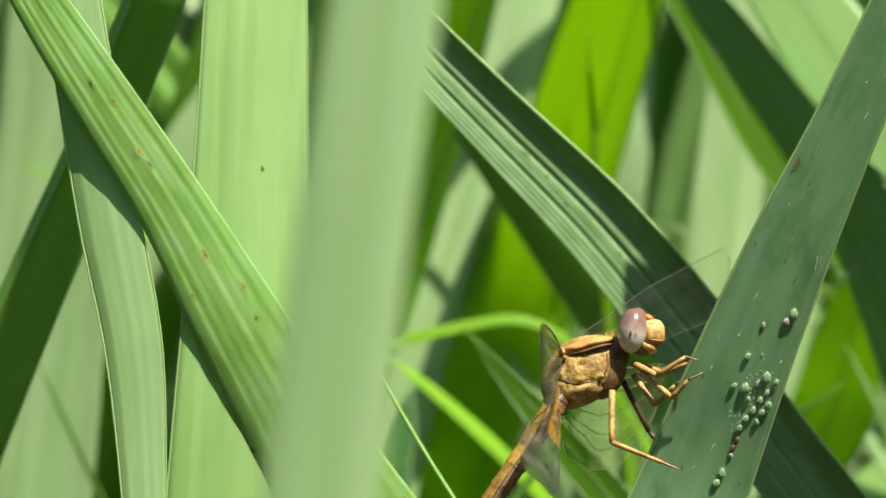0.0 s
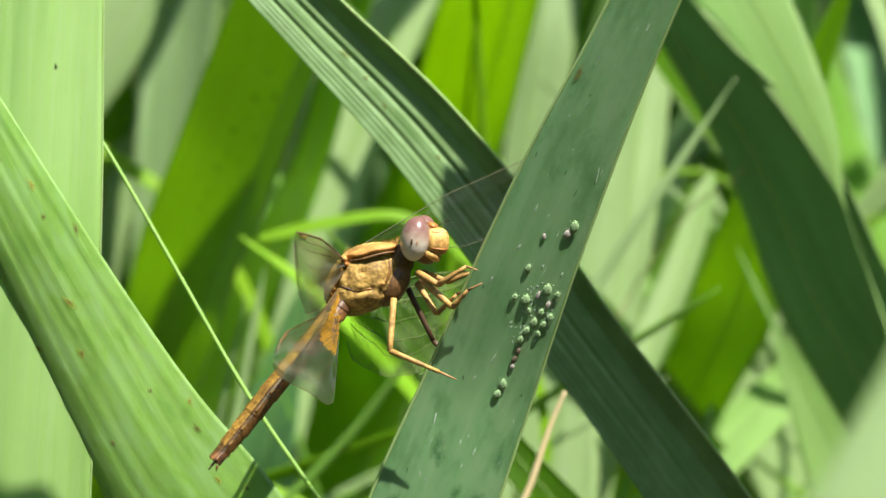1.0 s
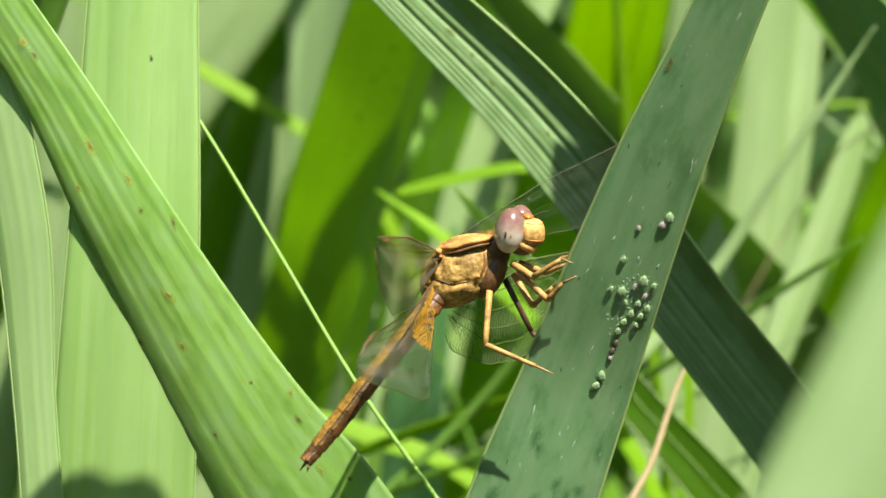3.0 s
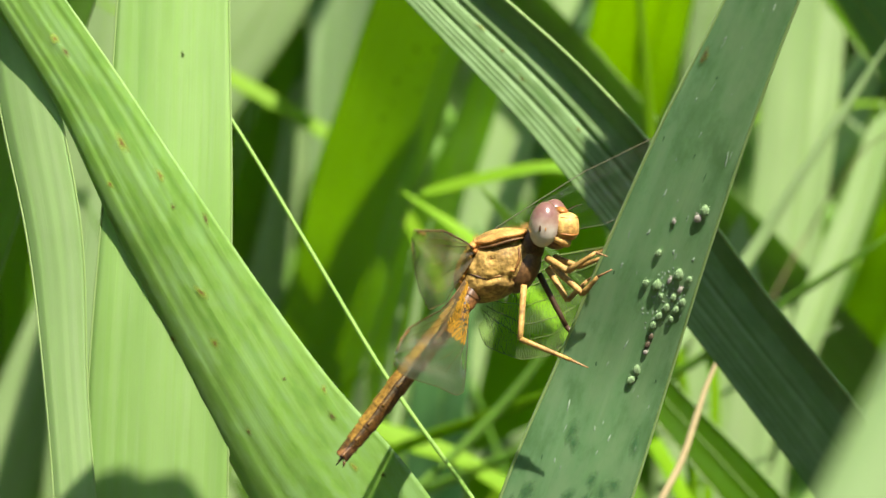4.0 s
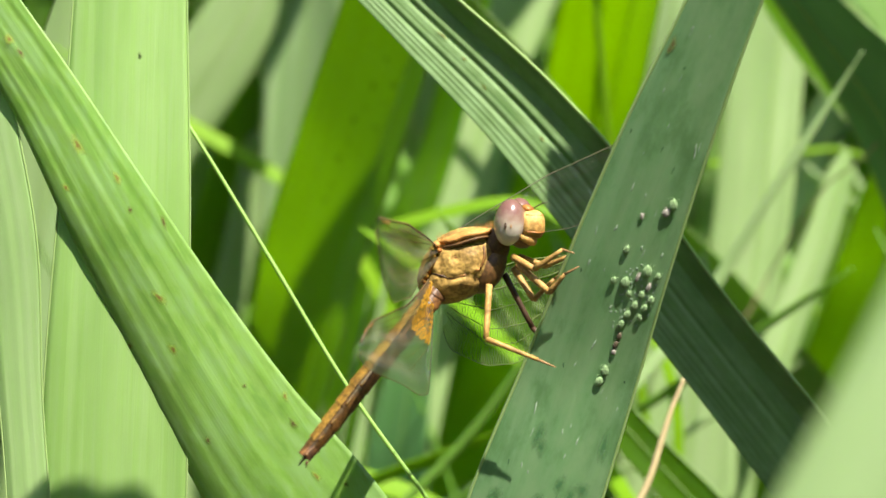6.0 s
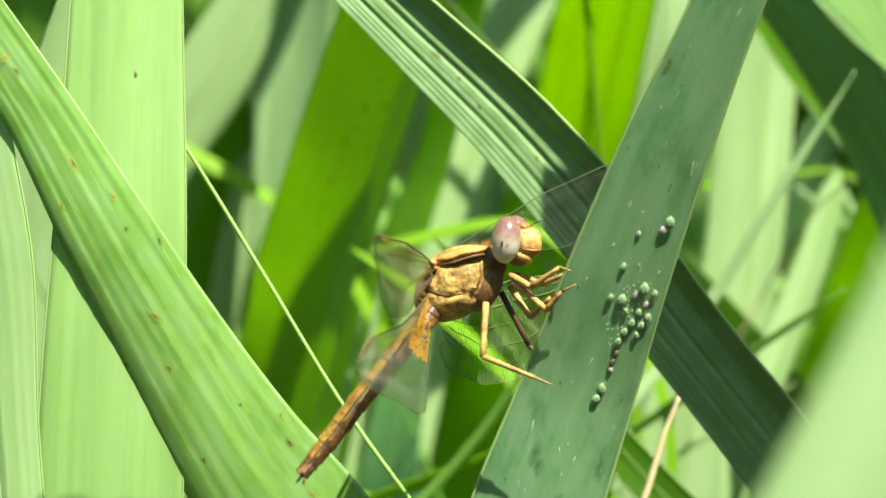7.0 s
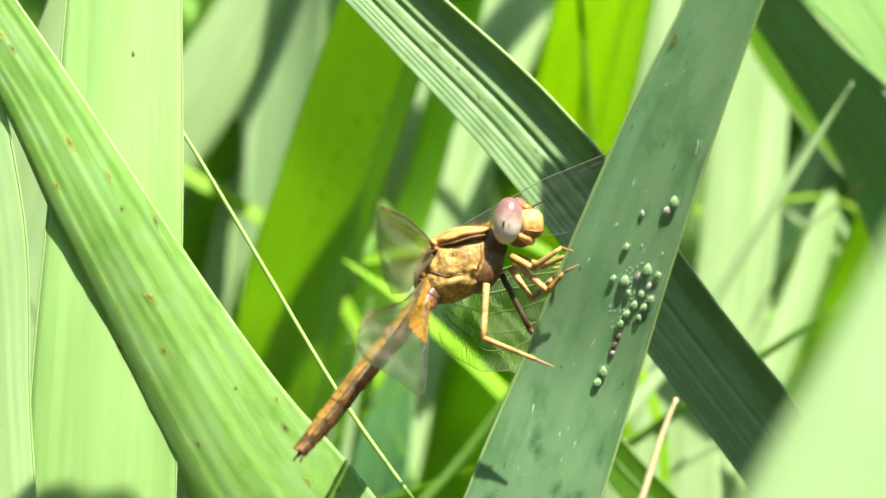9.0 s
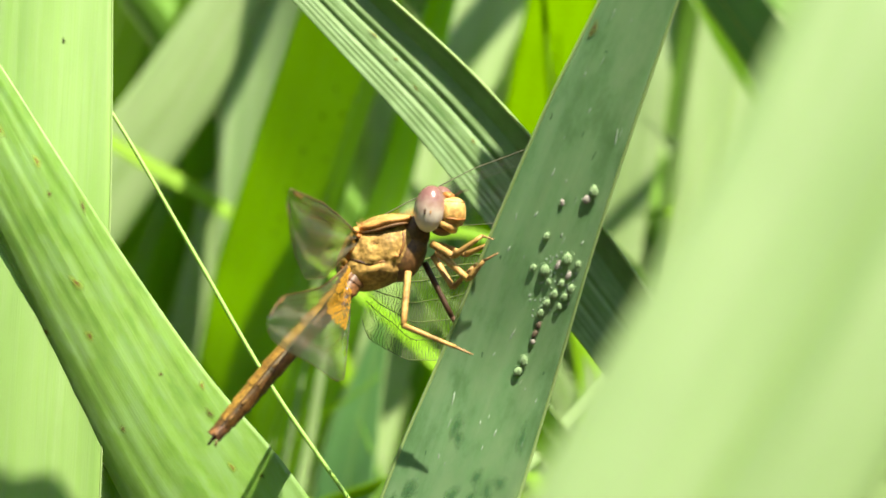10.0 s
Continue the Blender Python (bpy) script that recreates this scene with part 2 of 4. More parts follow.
class Blade:
    """A leaf blade along stations (x, y, z, width) in mm, from the ground to its tip."""

    def __init__(self, stations, tip=90.0, twist=0.0, cup=0.0, keel=None, keel_slope=1.2, pleats=0, pleat=0.0, pleat_base=1.0, root=True, roll=1.0, grooves=(),
                 span=14, across=14, twist_top=None, droop=0.0, lean=0.2, taper=None, wander=0.0, seed=0, thick=0.22):
        st = np.array(stations, float)
        d0 = unit(st[0, :3] - st[1, :3])
        rows = []
        ground = -HEIGHT / MM - 6
        if root:
            drop = st[0, 2] - ground
            side = d0[:2] / max(-d0[2], 0.25)
            for f in (1.0, 0.6, 0.3, 0.12, 0.04):
                off = side * drop * lean * (1 - math.exp(-f / lean))
                rows.append((st[0, 0] + off[0], st[0, 1] + off[1], st[0, 2] - drop * f, st[0, 3] * (1.03 if f < 1 else 0.8)))
        rows += [tuple(r) for r in st]
        d1 = unit(st[-1, :3] - st[-2, :3])
        if tip > 0:
            for f in (0.33, 0.66, 1.0):
                e = st[-1, :3] + d1 * tip * f
                rows.append((e[0], e[1] + droop * f * f * 0.4, e[2] - droop * f * f, st[-1, 3] * (1 - f ** 1.5) + 0.15))
        s = spline(rows, span)
        self.w = np.maximum(s[:, 3], 0.12)
        c = s[:, :3]
        if wander:
            k = np.linspace(0, 7, len(c))
            self.w = self.w * (1 + wander * np.sin(k * 2.3 + seed) * 0.5 + wander * np.sin(k * 5.1 + seed * 2) * 0.3)
        t = unit(np.gradient(c, axis=0))
        n = np.array([0.0, -1.0, 0.0]) - t * (t @ np.array([0.0, -1.0, 0.0]))[:, None]
        n = unit(n)
        sd = np.cross(t, n)
        tw = np.radians(np.linspace(twist, twist if twist_top is None else twist_top, len(c)))[:, None]
        self.side, self.normal = sd * np.cos(tw) + n * np.sin(tw), n * np.cos(tw) - sd * np.sin(tw)
        self.centre, self.tangent, self.tw = c, t, tw[:, 0]
        self.length = np.r_[0, np.cumsum(np.linalg.norm(np.diff(c, axis=0), axis=1))]
        self.fade = np.clip(np.interp(np.arange(len(c)), [len(c) * 0.42, len(c) * 0.62], [pleat_base, 1.0]), 0, 1)
        self.roll, self.grooves = roll, grooves
        self.cup, self.keel, self.keel_slope, self.pleats, self.pleat, self.thick, self.across = cup, keel, keel_slope, pleats, pleat, thick, across

    def height(self, u, w, fade=1.0):
        h = self.cup * w / 2 * (u * u - 0.4)
        if self.keel is not None:
            beyond = np.maximum((self.keel - u) if self.keel < 0 else (u - self.keel), 0)
            h = h - beyond ** self.roll * w / 2 * self.keel_slope
        for at, wide, deep in self.grooves:
            h = h - deep * fade * np.exp(-((u - at) / wide) ** 2)
        if self.pleats:
            k = self.pleats * math.pi
            wave = 0.7 * np.cos(u * k) + 0.9 * np.sin(u * k * 0.43 + 1.3) + 0.6 * np.sin(u * k * 1.71 + 0.4)
            h = h + self.pleat * fade * 0.6 * wave
        return h

    def place(self, i, u, lift=0.0):
        """A point on the face at sample i (may be a fraction), u across (-1 to 1), lifted in mm."""
        k = np.arange(len(self.centre))
        c, s, n = (np.array([np.interp(i, k, a[:, j]) for j in range(3)]) for a in (self.centre, self.side, self.normal))
        w = np.interp(i, k, self.w)
        s, n = unit(s), unit(n)
        return c + s * u * w / 2 + n * (self.height(np.array(u), w, np.interp(i, k, self.fade)) + lift + self.thick / 2), s, n

    @property
    def rib(self):
        return self.keel if self.keel is not None else 0.05

    def line(self, u, r, mat, sink=0.0, step=2):
        """A fine raised line along the blade at u, as a tapering tube."""
        k = range(0, len(self.centre), step)
        pts = [self.place(i, u, sink - (self.thick / 2 if abs(u) == 1 else 0))[0] for i in k]
        return tube_mesh("line", pts, [r * min(1, self.w[i] / 4) for i in k], mat, sides=4, n=1)

    def mesh(self, name, mat):
        u = np.linspace(-1, 1, self.across + 1)
        if self.keel is not None:
            u = np.sort(np.r_[u, self.keel])
        m, k = len(self.centre), len(u)
        uu = u[None, :]
        w = self.w[:, None]
        h = self.height(uu, w, self.fade[:, None])
        edge = self.thick / 2 * (1 - 0.82 * np.abs(uu) ** 3)
        base = self.centre[:, None, :] + self.side[:, None, :] * (uu * w / 2)[..., None]
        nn = self.normal[:, None, :]
        front, back = base + nn * (h + edge)[..., None], base + nn * (h - edge)[..., None]
        verts = np.concatenate([front.reshape(-1, 3), back.reshape(-1, 3)]) * MM
        verts[:, 2] += HEIGHT
        uv = np.stack([np.broadcast_to(uu * w / 2, (m, k)), np.broadcast_to(self.length[:, None], (m, k))], -1).reshape(-1, 2)
        uv = np.concatenate([uv, uv])
        faces = []
        o = m * k
        for i in range(m - 1):
            for j in range(k - 1):
                a = i * k + j
                faces.append((a, a + 1, a + k + 1, a + k))
                faces.append((o + a, o + a + k, o + a + k + 1, o + a + 1))
            a = i * k
            faces.append((a, a + k, o + a + k, o + a))
            a = i * k + k - 1
            faces.append((a, o + a, o + a + k, a + k))
        for j in range(k - 1):
            faces.append((j, o + j, o + j + 1, j + 1))
            a = (m - 1) * k + j
            faces.append((a, a + 1, o + a + 1, o + a))
        return mesh_from(name, verts, faces, mat, uvs=uv)


def leaf(label, mat, stations, name="reed_leaf", group="reed leaves", category="leaf", ribs=1, margin=0.12, margins=(-1.0, 1.0), **kw):
    b = Blade(stations, **kw)
    ob = tagged(new(name, b.mesh(name, mat)), label, category, group)
    if ribs:
        for u in margins:
            part("margin", b.line(u, margin, EDGE), EDGE, ob, "pale thin margin")
        if ribs == 1:
            part("midrib", b.line(b.rib, 0.2, RIB, -0.08), RIB, ob)
    return ob, b


def on_blade(b, x, z):
    """Sample number and place across the blade that lie nearest to x, z (mm, seen from the front)."""
    i = int(np.argmin(np.hypot(b.centre[:, 0] - x, b.centre[:, 2] - z)))
    t = b.tangent[i]
    step = np.linalg.norm(b.centre[min(i + 1, len(b.centre) - 1)] - b.centre[max(i - 1, 0)]) / 2
    along = ((x - b.centre[i, 0]) * t[0] + (z - b.centre[i, 2]) * t[2]) / (t[0] ** 2 + t[2] ** 2)
    s = b.side[i]
    u = ((x - b.centre[i, 0] - along * t[0]) * s[0] + (z - b.centre[i, 2] - along * t[2]) * s[2]) / (s[0] ** 2 + s[2] ** 2) / (b.w[i] / 2)
    return i + along / step, float(np.clip(u, -0.95, 0.95))


def frame_on(b, x, z, lift=0.0, skew=0.0):
    """A pose on the face of the blade: x across, y along, z out of it (metres)."""
    i, u = on_blade(b, x, z)
    p, s, n = b.place(i, u, lift)
    q, _, _ = b.place(i + 0.4, u, lift)
    r, _, _ = b.place(i, min(u + 0.05, 1.0), lift)
    t = unit(q - p)
    s = unit((r - p) - t * ((r - p) @ t))
    n = np.cross(s, t)
    m = Matrix((s, t, n)).transposed().to_4x4()
    m.translation = Vector(p * MM) + Vector((0, 0, HEIGHT))
    return m @ pose(0, 0, 0, 0, 0, skew)


def blot(name, ob, b, x, z, length, width, mat, lift=0.0, seed=0, label="", thick=0.03):
    """A small mark with an uneven outline lying on a leaf, a low swelling that thins out to its rim."""
    rnd = random.Random(seed)
    m = frame_on(b, x, z, lift, rnd.uniform(-12, 12))
    ph = [rnd.uniform(0, 6.3) for _ in range(3)]
    verts, uvs, faces = [m @ Vector((0, 0, thick * MM))], [(0.0, 0.0)], []
    for ring, f in enumerate((0.4, 0.75, 1.0)):
        for k in range(16):
            a = k * math.pi / 8
            r = f * (1 + 0.16 * math.sin(2 * a + ph[0]) + 0.12 * math.sin(3 * a + ph[1]) + 0.08 * math.sin(5 * a + ph[2]))
            h = thick * (1 - f * f) + 0.012 * (1 - f)
            verts.append(m @ (Vector((0.5 * width * r * math.cos(a), 0.5 * length * r * math.sin(a), h)) * MM))
            uvs.append((f, 0.0))
    for k in range(16):
        q = (k + 1) % 16
        faces.append((0, 1 + k, 1 + q))
        for ring in (0, 1):
            a = 1 + ring * 16
            faces.append((a + k, a + 16 + k, a + 16 + q, a + q))
    return part(name, mesh_from(name, verts, faces, mat, uvs=uvs), mat, ob, label)


def tube_mesh(name, pts, radii, mat, sides=8, n=8, lift=HEIGHT):
    """A round tapering stalk through points in mm."""
    s = spline([(*p, r) for p, r in zip(pts, radii)], n)
    c, r = s[:, :3], s[:, 3]
    t = unit(np.gradient(c, axis=0))
    ref = np.array([0.31, 0.87, 0.38])
    a = unit(np.cross(t, ref))
    b = np.cross(t, a)
    ang = np.linspace(0, 2 * math.pi, sides, endpoint=False)
    ring = c[:, None] + (a[:, None] * np.cos(ang)[None, :, None] + b[:, None] * np.sin(ang)[None, :, None]) * r[:, None, None]
    verts = ring.reshape(-1, 3)
    verts = np.vstack([verts, c[0], c[-1]]) * MM
    verts[:, 2] += lift
    faces = []
    m = len(c)
    for i in range(m - 1):
        for j in range(sides):
            k = (j + 1) % sides
            faces.append((i * sides + j, i * sides + k, (i + 1) * sides + k, (i + 1) * sides + j))
    for j in range(sides):
        k = (j + 1) % sides
        faces.append((m * sides, k, j))
        faces.append((m * sides + 1, (m - 1) * sides + j, (m - 1) * sides + k))
    along = np.r_[0, np.cumsum(np.linalg.norm(np.diff(c, axis=0), axis=1))]
    uv = np.vstack([np.stack(np.broadcast_arrays(ang[None] * 0.4, along[:, None]), -1).reshape(-1, 2), [[0, 0], [0, along[-1]]]])
    return mesh_from(name, verts, faces, mat, uvs=uv)


def stalk(name, label, pts, radii, mat, category="stem", root=True, group="", lean=0.1):
    """A thin stalk that stands in the ground."""
    pts, radii = list(pts), list(radii)
    if root:
        d = unit(np.array(pts[0]) - np.array(pts[1]))
        drop = pts[0][2] + HEIGHT / MM + 5
        side = d[:2] / max(-d[2], 0.3)
        low = []
        for f in (1.0, 0.6, 0.3, 0.1, 0.03):
            off = side * drop * lean * (1 - math.exp(-f / lean))
            low.append((pts[0][0] + off[0], pts[0][1] + off[1], pts[0][2] - drop * f))
        pts = low + pts
        radii = [radii[0] * 1.1] * 5 + radii
    return tagged(new(name, tube_mesh(name, pts, radii, mat)), label, category, group)


# ---- ground ----
def ground():
    g = 46
    xs = np.sign(np.linspace(-1, 1, g)) * np.abs(np.linspace(-1, 1, g)) ** 4 * 400
    verts, faces = [], []
    for y in xs:
        for x in xs:
            near = math.exp(-(x * x + y * y) / 8)
            verts.append((x, y, (0.012 * noise.noise((x * 6, y * 6, 0)) + 0.02 * noise.noise((x * 1.3, y * 1.3, 4))) * near))
    for j in range(g - 1):
        for i in range(g - 1):
            a = j * g + i
            faces.append((a, a + 1, a + g + 1, a + g))
    tagged(new("ground", mesh_from("ground", verts, faces, SOIL)), "dark damp soil under the reeds", "ground", kind="structure")


ground()

# ---- leaves round the dragonfly ----
perch, PERCH = leaf("shaded blue-green reed leaf with aphids that the dragonfly clings to", LEAF_BLUE, [(2.9, 5.2, -29.5, 13.6), (7.1, 2.7, -17.8, 12.1), (11.7, -2.0, -4.4, 10.5), (16.7, -6.6, 8.9, 8.9), (20.8, -9.9, 18.7, 7.4)], margin=0.18, twist=0, cup=-0.10, across=20, span=26, tip=60, pleats=4, pleat=0.05, ribs=2)
front_leaf, FRONT = leaf("bright green leaf with brown spots, crossing before the others", LEAF_SPOTTED, [(-23.4, 11.6, -33.1, 17.9), (-29.7, 10.7, -23.9, 15.2), (-37.7, 9.5, -10.5, 12.2), (-44.6, 8.6, 1.6, 10.2), (-51.3, 8.6, 13.5, 8.1), (-58.2, 8.3, 24.1, 7.2)], twist=4, cup=-0.08, keel=-0.6, keel_slope=0.35, roll=1.3, across=32, span=26, tip=40, pleats=5, pleat=0.07, ribs=0, thick=0.1)
broad_leaf, BROAD = leaf("broad pale-green upright leaf with a bluish folded margin", LEAF_BRIGHT, [(-44.4, 11.9, -32.7, 16.5), (-43.5, 10.8, -14.2, 15.7), (-42.7, 10.8, 1.8, 14.5), (-42.1, 11.6, 24.0, 12.6)], twist=-3, cup=0.0, keel=-0.72, keel_slope=0.15, across=20, span=24, tip=90, pleats=5, pleat=0.05, ribs=2)
narrow_leaf, NARROW = leaf("narrow upright leaf with a finely toothed margin, partly shaded", LEAF_MILKY, [(-54.2, 10.6, -20.5, 5.1), (-55.7, 10.6, -1.5, 6.7), (-58.2, 10.6, 11.3, 7.1), (-60.5, 10.6, 24.0, 6.8), (-62.6, 10.6, 36.9, 6.5)], twist=10, keel=-0.6, keel_slope=0.2, across=18, span=22, tip=60, pleats=3, pleat=0.05, ribs=2)
leaf("dark green leaf leaning in the shade behind", LEAF_GREEN, [(-76.5, 60.0, -9.5, 8.7), (-71.3, 55.0, 2.5, 8.3), (-61.1, 46.0, 24.6, 7.4), (-54.9, 40.0, 39.3, 7.5)], twist=0, cup=0.1, keel=-0.7, tip=70)
pleated_leaf, PLEATED = leaf("pleated grey-green leaf slanting behind the dragonfly's head", LEAF_PLEAT, [(36.1, 42.0, -30.9, 10.7), (21.2, 40.0, -11.8, 9.9), (12.5, 38.5, -0.6, 10.5), (0.6, 36.5, 13.4, 9.7), (-11.4, 34.5, 25.1, 8.3)], margin=0.2, margins=(1.0,), twist=-6, cup=0.05, keel=0.62, keel_slope=-0.9, across=64, span=24, tip=70, pleat_base=0.2, grooves=((-0.86, 0.03, 0.07), (-0.72, 0.03, 0.09), (-0.6, 0.03, 0.07), (-0.42, 0.06, 0.26), (-0.22, 0.03, 0.06), (0.1, 0.06, 0.42), (0.3, 0.04, 0.05)), ribs=2)
leaf("dark green leaf slanting beside the pleated one", LEAF_GREEN, [(55.9, 195.0, -34.0, 11.4), (35.2, 175.0, -11.3, 10.7), (12.1, 150.0, 12.5, 7.4), (0.7, 138.0, 25.8, 5.8), (-8.9, 128.0, 36.7, 3.8)], twist=14, cup=0.12, tip=70)
# unseen leaves, added above the view only to cast shade on the ones below
leaf("unseen broad green leaf added at the side to shade the pleated leaf", LEAF_GREEN, [(100, -10, 0, 18), (86, -9, 46, 22), (70, -9, 64, 25), (46, -9, 86, 20)], tip=12, lean=0.12)
leaf("unseen long green leaf added above the view, its wavy end shading the broad leaf", LEAF_GREEN, [(-150, -70, -60, 12), (-120, -62, 25, 10), (-80, -54, 61, 7), (-40, -47, 62.3, 5), (-20, -45.5, 62.3, 6), (-16.5, -45.3, 62.3, 9.8), (-12.4, -45, 62.3, 12.2), (-8.8, -45, 62.3, 11.5), (-5.2, -45, 62.3, 12.2), (-1.4, -45, 62.3, 9.5), (1.6, -45, 62.3, 5)], tip=4, twist=72, lean=0.1)
leaf("unseen green leaf added high above the stand to shade the specked leaf", LEAF_GREEN, [(142, 260, -60, 10), (132, 232, 70, 11), (90, 172, 140, 9), (40, 128, 152, 8), (19.5, 112, 132, 6.5), (13.2, 108, 107, 6), (10.5, 107, 88, 5.5)], tip=10, lean=0.12)
leaf("unseen green leaf added overhead to shade the grey-green upright leaf", LEAF_GREEN, [(-30, 300, -60, 9), (-26, 270, 40, 9), (-20, 215, 100, 9), (-14, 165, 112, 9), (-10, 130, 104, 8)], tip=10, lean=0.1)
# two leaves close before the lens
near_leaf, _ = leaf("pale leaf close before the camera, out of focus", LEAF_MINT, [(14.2, -143.0, -34.0, 16.0), (24.0, -143.0, -16.0, 16.0), (31.8, -143.0, 0.0, 16.0), (38.9, -143.0, 16.0, 16.0), (44.5, -143.0, 30.0, 14.0)], twist=0, cup=-0.1, tip=30, lean=0.1, span=20)
leaf("pale upright leaf tip close before the camera, out of focus", LEAF_MINT, [(-41.2, -142.0, -30.0, 6.6), (-39.4, -142.0, -14.0, 6.6), (-37.7, -142.0, 0.0, 6.6), (-35.7, -142.0, 14.0, 6.6), (-33.8, -142.0, 26.0, 6.6)], twist=10, cup=-0.1, tip=30, lean=0.1, span=20)

# ---- leaves behind ----
spotted, SPOTTED = leaf("yellow-green leaf with dark specks, lit through from behind", LEAF_YELLOW, [(-41.6, 198.0, -28.9, 21.2), (-36.2, 184.0, -13.3, 21.8), (-32.5, 170.0, -2.3, 22.4), (-26.1, 152.0, 12.4, 22.0), (-21.2, 141.0, 24.8, 21.2), (-17.0, 132.0, 35.1, 20.5)], twist=28, cup=0.1, keel=0.45, keel_slope=-0.5, across=20, tip=60)
leaf("narrow yellow-green leaf beside the specked one", LEAF_LIME, [(-30.6, 203.0, -26.4, 12.2), (-24.6, 197.0, -11.6, 11.2), (-18.5, 192.0, 2.3, 8.6), (-13.2, 188.0, 15.6, 6.7), (-9.1, 182.0, 30.3, 6.2)], twist=20, cup=0.1, tip=60)
leaf("pale sunlit upright leaf", LEAF_PALE, [(-14.1, 190.0, -13.4, 9.8), (-9.7, 190.0, 5.2, 9.7), (0.7, 190.0, 39.6, 11.3), (3.3, 190.0, 47.5, 12.3)], twist=0, cup=-0.1, tip=80)
leaf("yellow-green leaf with the light shining through", LEAF_LIME, [(-7.3, 232.0, -51.7, 22.0), (-3.0, 230.0, -30.6, 21.9), (1.8, 225.0, -13.4, 21.2), (9.8, 214.0, 10.0, 20.8), (14.0, 202.0, 23.5, 20.2), (17.0, 188.0, 37.3, 19.8), (19.0, 178.0, 46.6, 19.0)], twist=24, cup=0.15, keel=0.3, keel_slope=-0.4, tip=80)
# added leaf: its dark face stands for the shade low in the stand
leaf("dark green leaf added low down in place of shade between the others", LEAF_DEEP, [(-20.7, 180.0, -50.2, 17.5), (-20.0, 179.0, -36.6, 16.8), (-18.2, 178.0, -26.0, 14.1), (-15.8, 177.0, -16.4, 8.4)], twist=50, cup=0.05, tip=12)
leaf("grey-green upright leaf with patches of sun", LEAF_MINT, [(-39.8, 207.0, -16.1, 13.7), (-39.4, 207.0, 16.4, 13.2), (-37.4, 207.0, 49.0, 17.8)], twist=30, cup=0.2, tip=80)
leaf("pale sunlit leaf leaning over", LEAF_PALE, [(-62.7, 205.0, 20.5, 14.3), (-52.5, 205.0, 34.9, 13.7), (-44.1, 205.0, 49.6, 11.2)], twist=-15, cup=-0.1, tip=80)
leaf("small pale leaf deep in the stand", LEAF_PALE, [(-54.4, 230.0, -11.9, 6.5), (-51.4, 230.0, 2.4, 5.9), (-48.7, 230.0, 15.2, 5.9)], twist=-10, tip=40)
leaf("pale broad upright leaf with a soft midrib", LEAF_PALE, [(37.1, 180.0, -21.6, 12.1), (40.9, 180.0, 5.2, 12.9), (43.7, 180.0, 32.1, 12.5), (45.2, 180.0, 45.6, 11.5)], twist=0, keel=0.2, keel_slope=0.3, tip=80)
# one folded leaf: light is put into its greens, deep shaded half, brighter sunlit half
leaf("wide blue-green leaf folded along its midrib, in the shade", LEAF_DEEP, [(88.2, 140.0, -31.3, 24.8), (78.6, 137.0, -18.5, 24.3), (69.6, 134.0, -4.2, 23.7), (63.6, 130.0, 8.2, 21.6), (56.6, 127.0, 19.8, 17.6), (46.4, 124.0, 32.0, 11.2), (39.5, 122.0, 40.6, 10.0)], twist=46, cup=0.05, keel=-0.3, keel_slope=0.2, tip=40)
# separate lime strip added for the lit margin of the wide leaf
leaf("sunlit left margin of the wide folded leaf, added as a lime strip", LEAF_LIME, [(80.6, 162.0, -20.9, 5.6), (72.2, 161.0, -2.1, 5.6), (65.0, 160.0, 10.9, 5.6), (56.3, 160.0, 21.1, 5.6), (49.6, 159.0, 29.3, 5.6), (43.9, 158.0, 37.5, 5.6), (38.3, 157.0, 47.5, 5.5), (33.7, 156.0, 55.7, 5.1)], twist=10, cup=0.1, tip=60)
leaf("pale pointed leaf low beside the wide folded one", LEAF_BRIGHT, [(79.9, 158.0, -39.6, 13.9), (75.2, 157.0, -31.2, 11.5), (71.5, 156.0, -23.8, 8.3), (67.3, 155.0, -16.4, 4.1), (64.3, 154.0, -10.8, 0.9)], twist=8, cup=0.1, tip=14)
leaf("sunlit yellow-green leaf slanting low in the stand", LEAF_BRIGHT, [(62.0, 196.0, -34.3, 10.0), (68.4, 195.0, -27.6, 9.5), (74.2, 194.0, -21.8, 8.0), (79.1, 193.0, -17.2, 6.0)], twist=20, cup=0.1, tip=20)
leaf("pale folded half of a wide leaf, sunlit", LEAF_BRIGHT, [(75.6, 119.0, -9.1, 0.5), (68.7, 119.0, 9.3, 0.7), (66.1, 119.0, 17.0, 4.3), (60.2, 120.0, 29.0, 8.9), (55.2, 121.0, 37.7, 11.6), (51.4, 122.0, 43.6, 14.6)], twist=12, tip=60)
leaf("thin pale leaf in the sun", LEAF_PALE, [(95.6, 200.0, 32.2, 4.2), (90.6, 200.0, 45.5, 3.2), (85.4, 200.0, 57.8, 3.7)], twist=-10, tip=50)
leaf("yellow-green leaf low in the stand", LEAF_YELLOW, [(57.4, 190.0, -20.1, 14.0), (61.9, 180.0, -7.0, 15.5), (63.0, 170.0, 6.0, 10.5), (66.4, 160.0, 18.6, 7.0)], twist=25, cup=0.1, tip=40)
leaf("thin grey-green leaf leaning", LEAF_PALE, [(67.5, 215.0, -24.1, 5.8), (76.6, 215.0, -11.2, 5.3), (93.5, 215.0, 12.6, 5.4)], twist=-20, tip=50)
leaf("pale leaf low among the reeds", LEAF_PALE, [(90.0, 215.0, -61.0, 18.0), (85.5, 215.0, -53.0, 18.0), (79.0, 215.0, -40.5, 15.6)], twist=0, tip=26)
